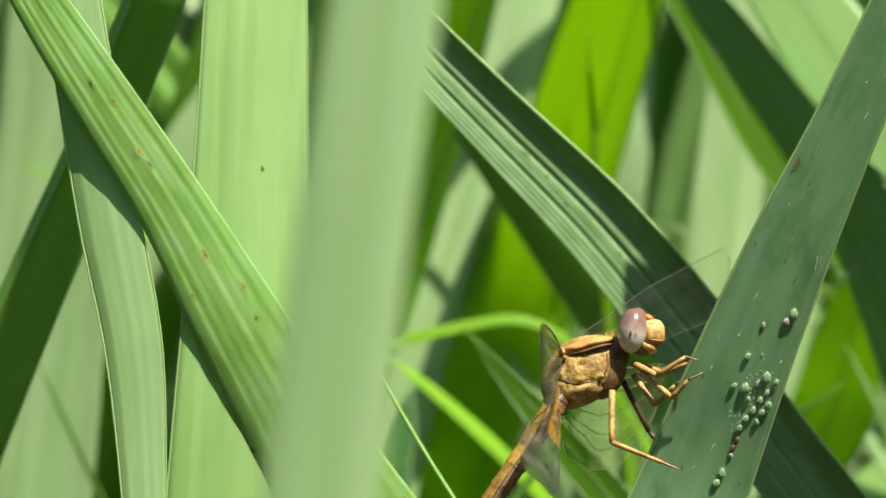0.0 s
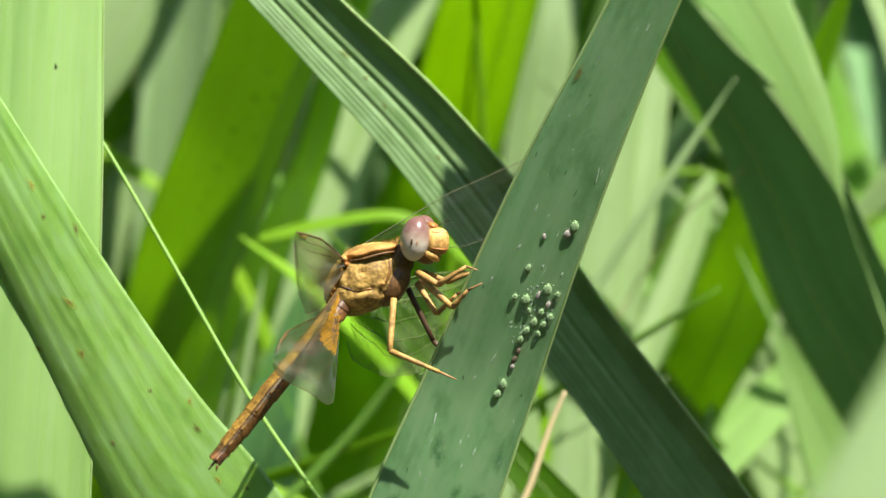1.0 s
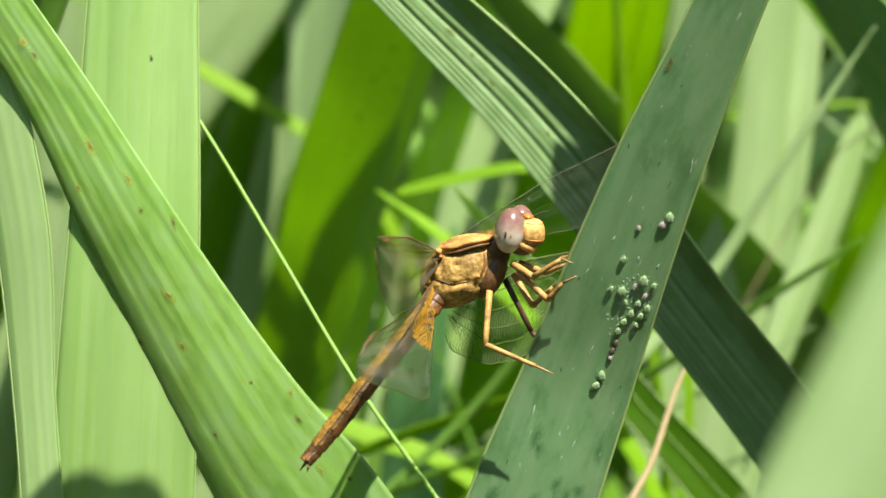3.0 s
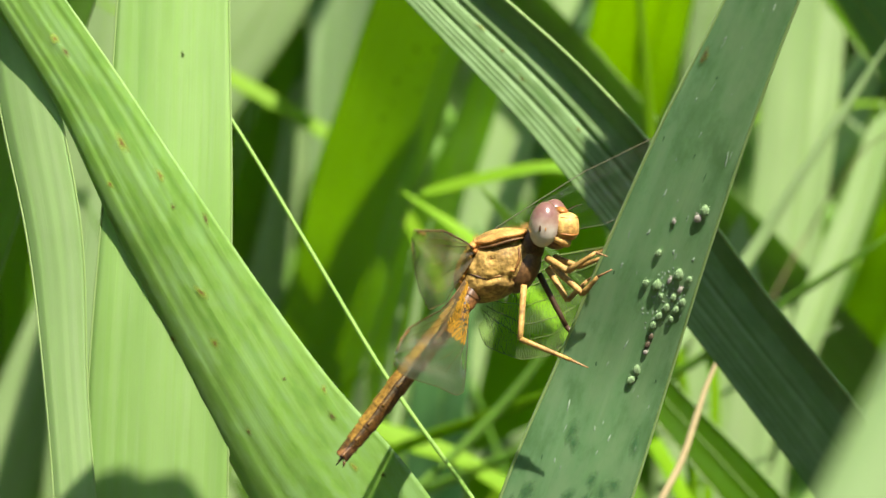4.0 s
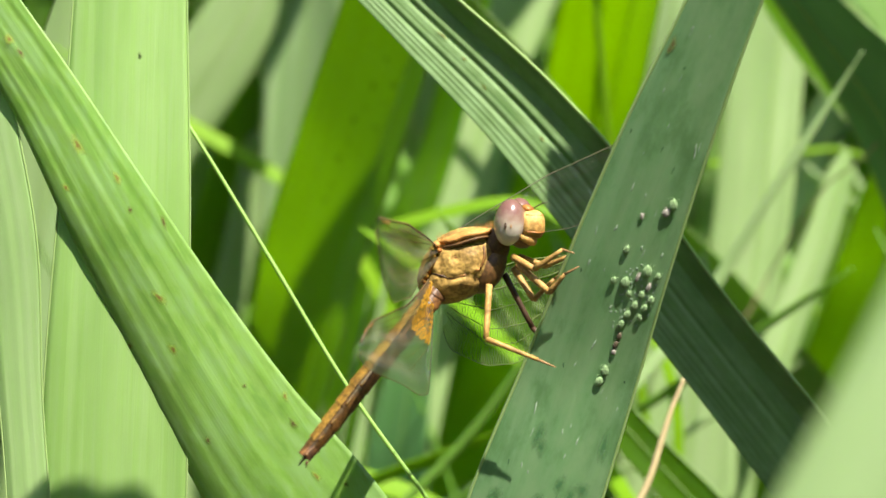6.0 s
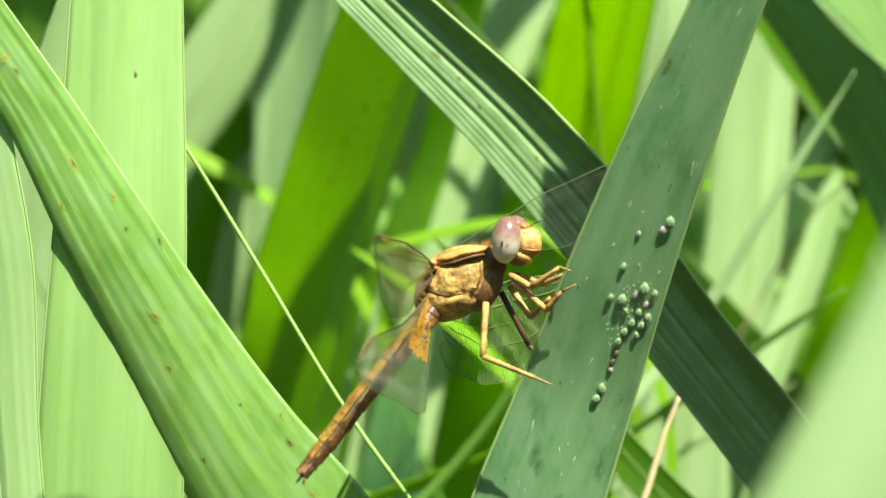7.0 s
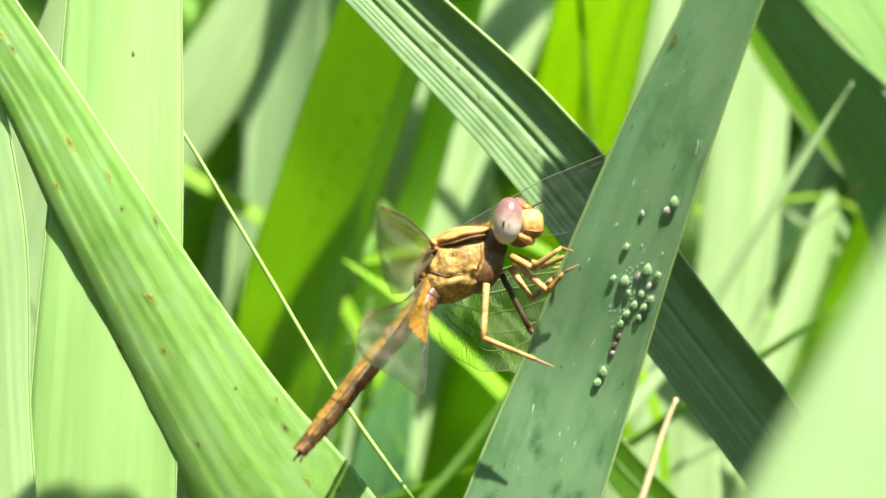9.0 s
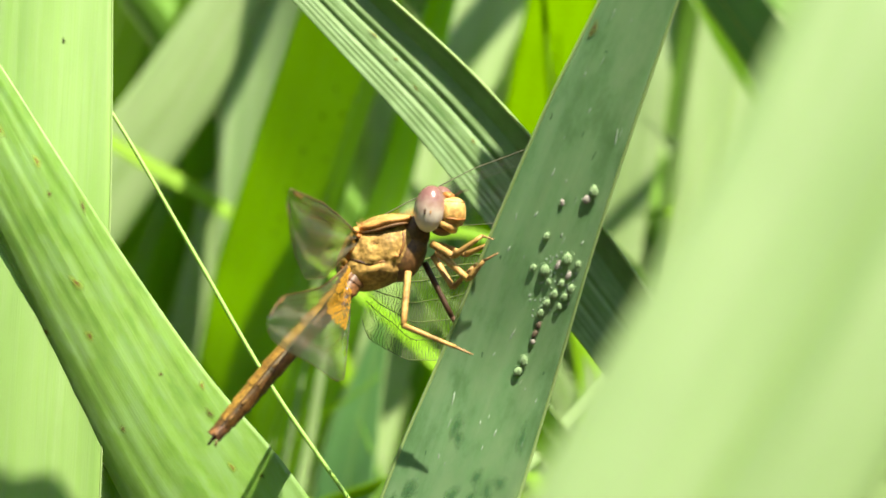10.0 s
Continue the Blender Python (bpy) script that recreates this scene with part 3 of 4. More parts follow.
leaf("narrow pale leaf with a blunt broken end", LEAF_PALE, [(36.0, 160.0, -36.0, 6.2), (41.7, 160.0, -21.7, 6.1), (44.8, 160.0, -13.6, 5.9), (50.5, 160.0, 1.1, 5.1), (53.1, 160.0, 9.6, 4.2)], twist=-5, keel=0.2, keel_slope=0.3, tip=5)
leaf("pale upright leaf behind the yellow-green one", LEAF_PALE, [(26.0, 230.0, -10.0, 8.6), (28.0, 232.0, 14.1, 9.2), (30.0, 232.0, 28.2, 10.7), (31.8, 232.0, 43.4, 11.0), (33.0, 234.0, 56.8, 10.4)], twist=8, cup=0.1, keel=-0.2, keel_slope=0.3, tip=80)
leaf("yellow-green leaf slanting beneath the pleated one", LEAF_YELLOW, [(27.4, 100.0, -40.7, 7.2), (17.0, 100.0, -29.3, 5.9), (8.9, 100.0, -19.9, 5.4)], twist=15, cup=0.1, tip=30)
leaf("pale broad leaf deep in the stand", LEAF_PALE, [(-85.4, 200.0, -26.1, 12.0), (-82.9, 198.0, 14.3, 13.0), (-78.7, 196.0, 44.6, 13.6), (-76.4, 194.0, 68.8, 14.1)], twist=5, tip=80)
leaf("pale broad leaf deep in the stand", LEAF_MINT, [(-74.5, 162.0, -25.0, 13.9), (-72.3, 160.0, -8.2, 12.5), (-70.0, 158.0, 8.5, 10.7), (-66.7, 156.0, 22.4, 9.0)], twist=-8, cup=0.1, tip=70)
leaf("pale broad leaf low behind the dry stem", LEAF_PALE, [(25.0, 150.0, -49.2, 17.6), (27.1, 150.0, -35.8, 16.7), (28.2, 150.0, -24.2, 12.2)], twist=-5, cup=0.1, tip=22)
leaf("shaded leaf slanting low", LEAF_PALE, [(33.5, 205.0, -52.6, 6.5), (24.8, 205.0, -34.3, 7.3), (19.7, 205.0, -24.1, 5.8)], twist=15, tip=30)


def sprig(label, mat, stations, **kw):
    return leaf(label, mat, stations, name="thin_grass", group="thin grass blades", category="grass", ribs=0, **kw)


sprig("thin bright-green grass blade, bent level", LEAF_GRASS, [(0.4, 130.0, 5.1, 1.9), (-10.0, 130.0, 3.6, 2.1), (-18.9, 130.0, 1.4, 1.6)], tip=2, twist=-30, lean=0.01)
sprig("thin bright-green grass blade running downwards", LEAF_GRASS, [(1.7, 130.0, -19.8, 2.7), (-8.5, 130.0, -9.9, 2.5), (-15.8, 130.0, -3.8, 1.8), (-20.4, 130.0, -0.7, 0.8)], tip=4, twist=-30, lean=0.06)
sprig("light-green grass blade lying level", LEAF_GRASS, [(-19.4, 120.0, -36.0, 2.1), (-10.5, 120.0, -33.0, 2.2), (-1.6, 120.0, -29.6, 1.7)], tip=8, twist=-30, lean=0.03)
sprig("light-green grass blade low down", LEAF_GRASS, [(-7.0, 125.0, -44.0, 2.7), (-13.9, 125.0, -39.7, 2.7), (-22.7, 125.0, -36.7, 3.5)], tip=20, twist=-30, lean=0.06)
sprig("thin green grass blade, almost level", LEAF_GRASS, [(58.6, 205.0, 16.4, 1.1), (46.5, 205.0, 15.1, 1.4), (35.4, 205.0, 13.9, 1.6)], tip=6, twist=-40, lean=0.01)
sprig("short bright-green grass blade", LEAF_GRASS, [(-34.7, 182.0, 7.3, 2.6), (-43.9, 182.0, 13.4, 2.9), (-56.0, 182.0, 20.4, 2.8)], tip=30, twist=-30, lean=0.02)

stalk("green_straw", "slender light-green grass stem standing aslant", [(-5.6, 23.0, -38.0), (-7.5, 23.0, -35.2), (-18.7, 23.0, -19.4), (-27.9, 23.0, -4.1), (-36.7, 23.0, 10.4), (-41.7, 23.0, 17.9)], [0.28, 0.27, 0.25, 0.24, 0.22, 0.2], STEM)
stalk("dry_straw", "curved dry tan grass stem", [(11.9, 60.0, -44.8), (13.9, 60.0, -39.2), (17.1, 60.0, -32.8), (19.0, 60.0, -27.0), (20.0, 60.0, -23.9), (21.8, 60.0, -19.5)], [0.46, 0.48, 0.45, 0.4, 0.34, 0.25], TAN)
stalk("dry_straw", "thin dry twig before the dark leaf", [(38.5, 176.0, -14.5), (43.6, 172.0, -4.6), (46.8, 162.0, 2.4), (50.2, 145.0, 8.6), (54.2, 134.0, 12.1), (60.1, 132.0, 18.5)], [0.2, 0.19, 0.18, 0.17, 0.16, 0.15], TAN)


def teeth(ob, b, u, lo, hi, count, size, label):
    """The fine saw teeth along a leaf's margin, too many to tell apart."""
    rnd = random.Random(count)
    bm = bmesh.new()
    for k in range(count):
        i = lo + (hi - lo) * (k + rnd.uniform(-0.3, 0.3)) / count
        p, sd, n = b.place(i, u, -b.thick / 2)
        q, _, _ = b.place(i + 0.25, u, -b.thick / 2)
        t = unit(q - p)
        out = sd * math.copysign(1, u)
        l = size * rnd.uniform(0.6, 1.3)
        pts = [p - t * l * 0.6, p + t * l * 0.5, p + out * l + t * l * 0.9, p + n * l * 0.25]
        v = [bm.verts.new(Vector(c * MM) + Vector((0, 0, HEIGHT))) for c in pts]
        for f in ((0, 1, 2), (0, 2, 3), (1, 3, 2), (0, 3, 1)):
            bm.faces.new([v[j] for j in f])
    bmesh.ops.recalc_face_normals(bm, faces=bm.faces)
    tagged(part("toothed_margin", bm, EDGE, ob, label), kind="stuff")


for thing, b, u, size in ((broad_leaf, BROAD, 1.0, 0.16), (narrow_leaf, NARROW, -1.0, 0.22), (narrow_leaf, NARROW, 1.0, 0.14), (perch, PERCH, 1.0, 0.10), (front_leaf, FRONT, 1.0, 0.10)):
    half = len(b.centre)
    teeth(thing, b, u, half * 0.4, half * 0.8, 170, size, "fine pale saw teeth along the margin")

# ---- the stand of reeds behind ----
def stand():
    rnd = random.Random(11)
    mats = [LEAF_PALE, LEAF_BRIGHT, LEAF_GREEN, LEAF_YELLOW, LEAF_BLUE, LEAF_GREEN]
    names = {LEAF_PALE: "pale reed leaf in the stand behind", LEAF_BRIGHT: "bright green reed leaf in the stand behind",
             LEAF_GREEN: "green reed leaf in the stand behind", LEAF_YELLOW: "yellow-green reed leaf in the stand behind", LEAF_BLUE: "dark blue-green reed leaf in the stand behind"}
    for k in range(230):
        y = 235 + 700 * (k / 230) ** 1.3
        half = 60 + 0.2 * (y + 300)
        x = rnd.uniform(-half, half)
        lean = rnd.gauss(0, 0.32)
        bow = rnd.gauss(0, 0.10)
        w = rnd.uniform(9, 19)
        tilt = rnd.uniform(-0.75, 0.15)
        up = rnd.uniform(150, 520)
        st = [(x - lean * 150, y - tilt * 100, -150, w * 1.1), (x, y + rnd.uniform(-8, 8), 0, w), (x + lean * up * 0.6 + bow * up, max(y + rnd.uniform(-20, 20) + tilt * up * 0.6, 190), up * 0.6, w * 0.9)]
        mat = rnd.choice(mats)
        leaf(names[mat], mat, st, tip=up * 0.5, twist=rnd.uniform(-50, 50), cup=rnd.uniform(-0.15, 0.2), keel=rnd.choice([None, 0.0, -0.3]), keel_slope=rnd.uniform(-0.5, 0.6),
             span=7, across=6, group="reeds behind", lean=0.2)


stand()


def far_reeds():
    """The thick of the reeds farther off, too dense to tell apart."""
    rnd = random.Random(4)
    verts, faces, uvs = [], [], []
    for k in range(15000):
        r, a = 0.95 + 4.2 * rnd.random() ** 1.3, rnd.uniform(0, 2 * math.pi)
        x, y = r * math.cos(a), r * math.sin(a) - 0.1
        if k % 3 == 0:
            x, y = rnd.gauss(0, 0.8), 0.95 + abs(rnd.gauss(0, 1.1))
        w = rnd.uniform(0.010, 0.020)
        h = rnd.uniform(0.7, 1.5)
        lx, ly = rnd.gauss(0, 0.22), rnd.gauss(-0.1, 0.2)
        turn = rnd.uniform(-1, 1)
        for s in range(6):
            t = s / 5
            ww = w * (1 - t ** 2.5) * 0.5 + 0.0006
            cx, cy, cz = x + lx * h * t * t, y + ly * h * t * t, h * t
            b = len(verts)
            verts += [(cx - ww * math.cos(turn), cy - ww * math.sin(turn), cz), (cx, cy - 0.0015, cz), (cx + ww * math.cos(turn), cy + ww * math.sin(turn), cz), (cx, cy + 0.0004, cz)]
            uvs += [(-ww * 1000, cz * 1000 + k * 31), (0, cz * 1000 + k * 31), (ww * 1000, cz * 1000 + k * 31), (0, cz * 1000 + k * 31)]
            if s:
                p = b - 4
                faces += [(p + j, p + (j + 1) % 4, b + (j + 1) % 4, b + j) for j in range(4)]
    tagged(new("reed_bed", mesh_from("reed_bed", verts, faces, LEAF_GREEN, uvs=uvs)), "thick bed of green reeds farther off", "reeds", kind="stuff")


far_reeds()


def undergrowth():
    """Thin grass among the reeds."""
    rnd = random.Random(21)
    for k in range(26):
        y = rnd.uniform(112, 215)
        x = rnd.uniform(12, 95) if k < 17 else rnd.uniform(-70, 10)
        z = rnd.uniform(-30, 22) if k < 17 else rnd.uniform(-38, -12)
        if x > 36:
            y = 186 + (y - 112) * 0.3
        lean = rnd.gauss(0, 0.7)
        w = rnd.uniform(0.7, 2.4)
        st = [(x - lean * 40, y, z - 45, w), (x, y, z - 15, w), (x + lean * 14, y - 3, z, w * 0.8)]
        sprig("thin green grass blade among the reeds", rnd.choice([LEAF_GRASS, LEAF_GREEN, LEAF_PALE]), st, tip=rnd.uniform(12, 30), twist=rnd.uniform(-50, 40), lean=0.1, span=8, across=5)


undergrowth()

# ---- the dragonfly ----
ORANGE = plain("chitin_orange", (0.50, 0.265, 0.05), rough=0.5, spread=0.45, size=1500, spec=0.35, bump=0.8, second=(0.26, 0.125, 0.024))
PALE_ORANGE = plain("chitin_pale", (0.47, 0.235, 0.065), rough=0.55, spread=0.28, size=1600, bump=0.7, spec=0.25, second=(0.35, 0.165, 0.045))
OLIVE = plain("chitin_olive", (0.385, 0.245, 0.068), rough=0.6, spread=0.45, size=1300, spec=0.2, bump=1.0, second=(0.21, 0.13, 0.038))
DARK = plain("chitin_dark", (0.06, 0.03, 0.015), rough=0.5, size=2000)
FACE = plain("face_yellow", (0.56, 0.35, 0.11), rough=0.55, spread=0.4, size=1100, spec=0.3, bump=0.9, second=(0.36, 0.19, 0.05))
TARSUS = plain("foot_brown", (0.30, 0.17, 0.07), rough=0.55, size=2500, spec=0.3)
LEG = plain("leg_ochre", (0.40, 0.235, 0.07), rough=0.55, size=2500, spec=0.3, spread=0.4)


def eye_material():
    m, nt = tree("compound_eye")
    co = node(nt, "ShaderNodeTexCoord")
    sep = node(nt, "ShaderNodeSeparateXYZ", Vector=co.outputs["Object"])
    n = node(nt, "ShaderNodeTexNoise", Vector=co.outputs["Object"], Scale=900.0, Detail=4.0)
    f = node(nt, "ShaderNodeMath", i0=sep.outputs[2], i1=190.0, i2=0.5)
    f.operation = 'MULTIPLY_ADD'
    g = node(nt, "ShaderNodeMath", i0=n.outputs[0], i1=0.5, i2=f.outputs[0])
    g.operation = 'MULTIPLY_ADD'
    c = ramp(nt, g.outputs[0], [(0.2, (0.50, 0.50, 0.38)), (0.5, (0.43, 0.39, 0.32)), (0.78, (0.27, 0.19, 0.15)), (1.0, (0.15, 0.07, 0.055))])
    vor = node(nt, "ShaderNodeTexVoronoi", Vector=co.outputs["Object"], Scale=9000.0)
    b = node(nt, "ShaderNodeBump", Strength=0.06, Distance=0.00002, Height=vor.outputs[0])
    p = node(nt, "ShaderNodeBsdfPrincipled", Base_Color=c, Roughness=0.6, Normal=b.outputs[0])
    p.inputs["Specular IOR Level"].default_value = 0.1
    p.inputs["Coat Weight"].default_value = 1.0
    p.inputs["Coat Roughness"].default_value = 0.2
    p.inputs["Coat IOR"].default_value = 1.65
    node(nt, "ShaderNodeOutputMaterial", Surface=p.outputs[0])
    return m


def wing_material(name, film_share, shine=0.2, tint=(0.80, 0.79, 0.69, 1), grade=0.0):
    """Clear film; grade: how much cloudier it grows from the root to the tip."""
    m, nt = tree(name)
    uv = node(nt, "ShaderNodeUVMap")
    uv.uv_map = "along"
    out_ward = node(nt, "ShaderNodeSeparateXYZ", Vector=uv.outputs[0]).outputs[0]
    co = node(nt, "ShaderNodeTexCoord")
    n = node(nt, "ShaderNodeTexNoise", Vector=co.outputs["Object"], Scale=260.0, Detail=3.0)
    clear = node(nt, "ShaderNodeBsdfTransparent", Color=tint)
    film = node(nt, "ShaderNodeBsdfDiffuse", Color=(0.50, 0.51, 0.45, 1))
    cell = node(nt, "ShaderNodeTexVoronoi", Vector=co.outputs["Object"], Scale=1300.0)
    relief = mixc(nt, 0.35, n.outputs[0], cell.outputs["Distance"])
    gloss = node(nt, "ShaderNodeBsdfGlossy", Color=(1, 1, 1, 1), Roughness=0.3,
                 Normal=node(nt, "ShaderNodeBump", Strength=0.45, Distance=0.0006, Height=relief).outputs[0])
    fr = node(nt, "ShaderNodeFresnel", IOR=1.5)
    cloud = ramp(nt, n.outputs[0], [(0.36, (0.25, 0.25, 0.25)), (0.68, (1, 1, 1))])
    share = node(nt, "ShaderNodeMath", i0=cloud, i1=film_share * 1.5)
    share.operation = 'MULTIPLY'
    rise = node(nt, "ShaderNodeMath", i0=out_ward, i1=grade, i2=1.0)
    rise.operation = 'MULTIPLY_ADD'
    share = node(nt, "ShaderNodeMath", i0=share.outputs[0], i1=rise.outputs[0])
    share.operation = 'MULTIPLY'
    a = node(nt, "ShaderNodeMixShader", i0=share.outputs[0], i1=clear.outputs[0], i2=film.outputs[0])
    part_gloss = node(nt, "ShaderNodeMath", i0=fr.outputs[0], i1=shine)
    part_gloss.operation = 'MULTIPLY'
    part_gloss.use_clamp = True
    out = node(nt, "ShaderNodeMixShader", i0=part_gloss.outputs[0], i1=a.outputs[0], i2=gloss.outputs[0])
    node(nt, "ShaderNodeOutputMaterial", Surface=out.outputs[0])
    return m


EYE = eye_material()
MEMBRANE = wing_material("wing_membrane", 0.013, 0.24, (0.88, 0.88, 0.85, 1), 4.0)
SMOKY = wing_material("wing_smoky", 0.022, 0.14, (0.74, 0.76, 0.64, 1))
VEILED = wing_material("wing_veiled", 0.024, 0.03, (0.95, 0.98, 0.84, 1))
CLEAR = wing_material("wing_clear", 0.002, 0.006, (0.98, 0.98, 0.965, 1))
BROWN = plain("chitin_brown", (0.25, 0.115, 0.025), size=1500, spread=0.5, second=(0.13, 0.058, 0.015))
RUST = plain("chitin_rust", (0.36, 0.15, 0.03), size=1500, spread=0.4, second=(0.22, 0.08, 0.018))
RUST_DARK = plain("chitin_umber", (0.14, 0.07, 0.022), size=1500, spread=0.4, second=(0.08, 0.04, 0.014))
BELLY = plain("chitin_belly", (0.13, 0.055, 0.015), size=1500, spread=0.5, second=(0.05, 0.022, 0.008))
VEIN = plain("wing_vein", (0.11, 0.065, 0.025), rough=0.5, size=3000)
VEIN_GREEN = plain("wing_vein_greenish", (0.10, 0.13, 0.035), rough=0.5, size=3000)
VEIN_DARK = plain("wing_vein_dark", (0.06, 0.055, 0.025), rough=0.5, size=3000)
PATCH = plain("wing_patch", (0.52, 0.27, 0.025), rough=0.5, size=3000)
STIGMA = plain("wing_stigma", (0.34, 0.17, 0.05), rough=0.5, size=3000)


def mm(x, y, z):
    return Vector((x * MM, y * MM, z * MM))


def ellipsoid(centre, radii, turn=(0, 0, 0), seg=28, rings=18, shape=None):
    """A rounded body in mm; shape(v) may push its points about in its own unit space."""
    bm = bmesh.new()
    bmesh.ops.create_uvsphere(bm, u_segments=seg, v_segments=rings, radius=1.0)
    rot = Euler([radians(a) for a in turn]).to_matrix()
    for v in bm.verts:
        p = Vector(v.co)
        if shape:
            p = shape(p)
        p = Vector((p.x * radii[0], p.y * radii[1], p.z * radii[2]))
        v.co = (rot @ p + Vector(centre)) * MM
    return bm


def limb(pts, radii, sides=8, n=6):
    """A jointed tube in the dragonfly's space, mm."""
    me = tube_mesh("limb", pts, radii, LEG, sides=sides, n=n, lift=0.0)
    bm = bmesh.new()
    bm.from_mesh(me)
    bpy.data.meshes.remove(me)
    return bm


def dragonfly():
    fly = tagged(new("dragonfly"), "orange-brown dragonfly clinging to a shaded reed leaf, wings lowered", "dragonfly")
    fly.location = (0, 0, HEIGHT)
    # thorax: stout, tilted upwards to the head, its side swollen into plates with sunken seams between
    seams = {
        "upper": ([(-8.2, -3.75), (-6.6, -3.45), (-4.6, -3.05), (-2.7, -2.75)], 0.36, 0.16),
        "lower": ([(-9.0, -6.2), (-7.6, -6.55), (-6.4, -6.95), (-5.0, -6.55), (-3.4, -7.0)], 0.22, 0.13),
        "cross": ([(-5.6, -3.5), (-6.0, -4.7), (-5.5, -5.6), (-5.0, -6.5)], 0.30, 0.10),
        "front": ([(-3.1, -3.2), (-2.9, -4.6), (-3.5, -6.2), (-3.9, -7.6)], 0.36, 0.12),
        "rear": ([(-8.0, -4.0), (-7.7, -5.1), (-7.4, -6.3)], 0.25, 0.15),
    }
    swells = [(-4.3, -4.7, 1.1, 1.0, 0.25), (-6.7, -5.2, 0.9, 0.9, 0.12), (-6.5, -8.0, 1.5, 0.9, 0.15), (-4.4, -7.6, 0.7, 0.6, 0.3), (-3.75, -5.95, 0.35, 0.25, 0.3), (-5.9, -7.4, 0.9, 0.3, 0.2), (-5.95, -4.7, 0.38, 0.32, -0.5), (-8.5, -5.4, 0.5, 0.5, 0.4)]

    def gap(x, z, pts):
        best = 9.0
        for (x0, z0), (x1, z1) in zip(pts, pts[1:]):
            k = min(max(((x - x0) * (x1 - x0) + (z - z0) * (z1 - z0)) / ((x1 - x0) ** 2 + (z1 - z0) ** 2), 0), 1)
            best = min(best, math.hypot(x - x0 - k * (x1 - x0), z - z0 - k * (z1 - z0)))
        return best

    def chest(p):
        x = p.x
        k = 1.0 - 0.22 * max(x, 0) ** 2 - 0.10 * max(-x, 0)
        ridge = 0.07 * math.exp(-(p.y / 0.18) ** 2) * (1 if p.z > 0 else 0)
        return Vector((x, p.y * k, p.z * k + ridge))
    bm = ellipsoid((-5.55, 3.2, -5.55), (5.1, 2.8, 3.5), (0, -40, 0), 84, 64, chest)
    for v in bm.verts:
        x, y, z = v.co / MM
        out = sum(h * math.exp(-((x - cx) / rx) ** 2 - ((z - cz) / rz) ** 2) for cx, cz, rx, rz, h in swells)
        for pts, wide, deep in seams.values():
            out -= deep * math.exp(-(gap(x, z, pts) / wide) ** 2)
        out += 0.10 * noise.noise((x * 0.8, y, z * 0.8)) + 0.09 * noise.noise((x * 1.9, y, z * 1.9)) + 0.07 * noise.noise((x * 4, y * 2, z * 4))
        side = min(max((3.2 - y) / 1.2, -1), 1)
        v.co.y -= out * side * MM
    bm.normal_update()
    skin = BVHTree.FromBMesh(bm)

    def on_skin(x, z, lift=0.0):
        hit = skin.ray_cast(mm(x, -20, z), Vector((0, 1, 0)))[0]
        return (x, (hit.y / MM if hit else 3.0) - lift, z)
    thorax = part("thorax", bm, OLIVE, fly, "olive-orange thorax with a pale band above")

    def strip(name, pts, radii, mat, label="", lift=0.0):
        part(name, limb([on_skin(*q, lift) for q in pts], radii, 6, 4), mat, thorax, label)
    part("shoulder_band", ellipsoid((-4.9, 2.6, -2.4), (3.0, 2.3, 0.68), (0, -14, 0), 36, 22, lambda p: Vector((p.x, p.y * (1 + 0.05 * math.sin(p.x * 9)), p.z + 0.1 * math.sin(p.x * 5 + 1) + 0.06 * math.sin(p.y * 9)))), PALE_ORANGE, thorax, "pale orange band over the shoulder")
    part("shoulder_stripe", ellipsoid((-4.85, 1.75, -2.98), (2.6, 1.45, 0.3), (0, -14, 0), 30, 16, lambda p: Vector((p.x, p.y, p.z + 0.2 * math.sin(p.x * 4)))), RUST_DARK, thorax, "dark rusty stripe")
    strip("suture", [(-8.6, -6.3), (-7.6, -6.55), (-6.4, -6.95)], [0.06, 0.13, 0.09], DARK)
    strip("suture", [(-6.4, -6.95), (-5.0, -6.55), (-3.6, -6.95)], [0.08, 0.1, 0.05], BROWN)
    strip("suture", [(-3.0, -3.4), (-2.9, -4.6), (-3.4, -6.0)], [0.1, 0.18, 0.1], BROWN)
    strip("rear_plate", [(-8.0, -4.1), (-8.5, -5.3), (-8.9, -6.4)], [0.25, 0.5, 0.3], RUST, "orange hind rim of the thorax", -0.2)
    strip("rear_plate", [(-9.0, -6.6), (-9.3, -7.6), (-9.3, -8.6)], [0.2, 0.3, 0.2], PALE_ORANGE, "", -0.1)
    part("breathing_hole", ellipsoid(on_skin(-3.69, -5.97), (0.34, 0.12, 0.17), (0, 0, 0), 12, 8), PALE_ORANGE, thorax, "small pale oval plate")
    part("dark_pit", ellipsoid(on_skin(-5.95, -4.72, -0.02), (0.34, 0.06, 0.24), (0, 10, 0), 12, 8), BROWN, thorax)
    # the underside's shading is painted with the dark brown chitin
    part("underside", ellipsoid((-2.5, 3.3, -5.9), (1.7, 2.2, 2.9), (0, 28, 0)), RUST_DARK, thorax, "underside by the leg bases, its shading put into dark brown")
    for x, z, r in ((-8.0, -3.3, 0.42), (-7.7, -3.9, 0.3), (-8.5, -4.1, 0.25), (-9.2, -6.6, 0.4), (-9.4, -7.2, 0.3)):
        part("wing_joint", ellipsoid((x, 1.5, z), (r, 0.7, r), (0, 20, 0), 12, 8), PALE_ORANGE if r > 0.35 else RUST, thorax)
    rnd = random.Random(3)
    fuzz = bmesh.new()
    for k in range(160):
        x = rnd.uniform(-8.0, -1.8)
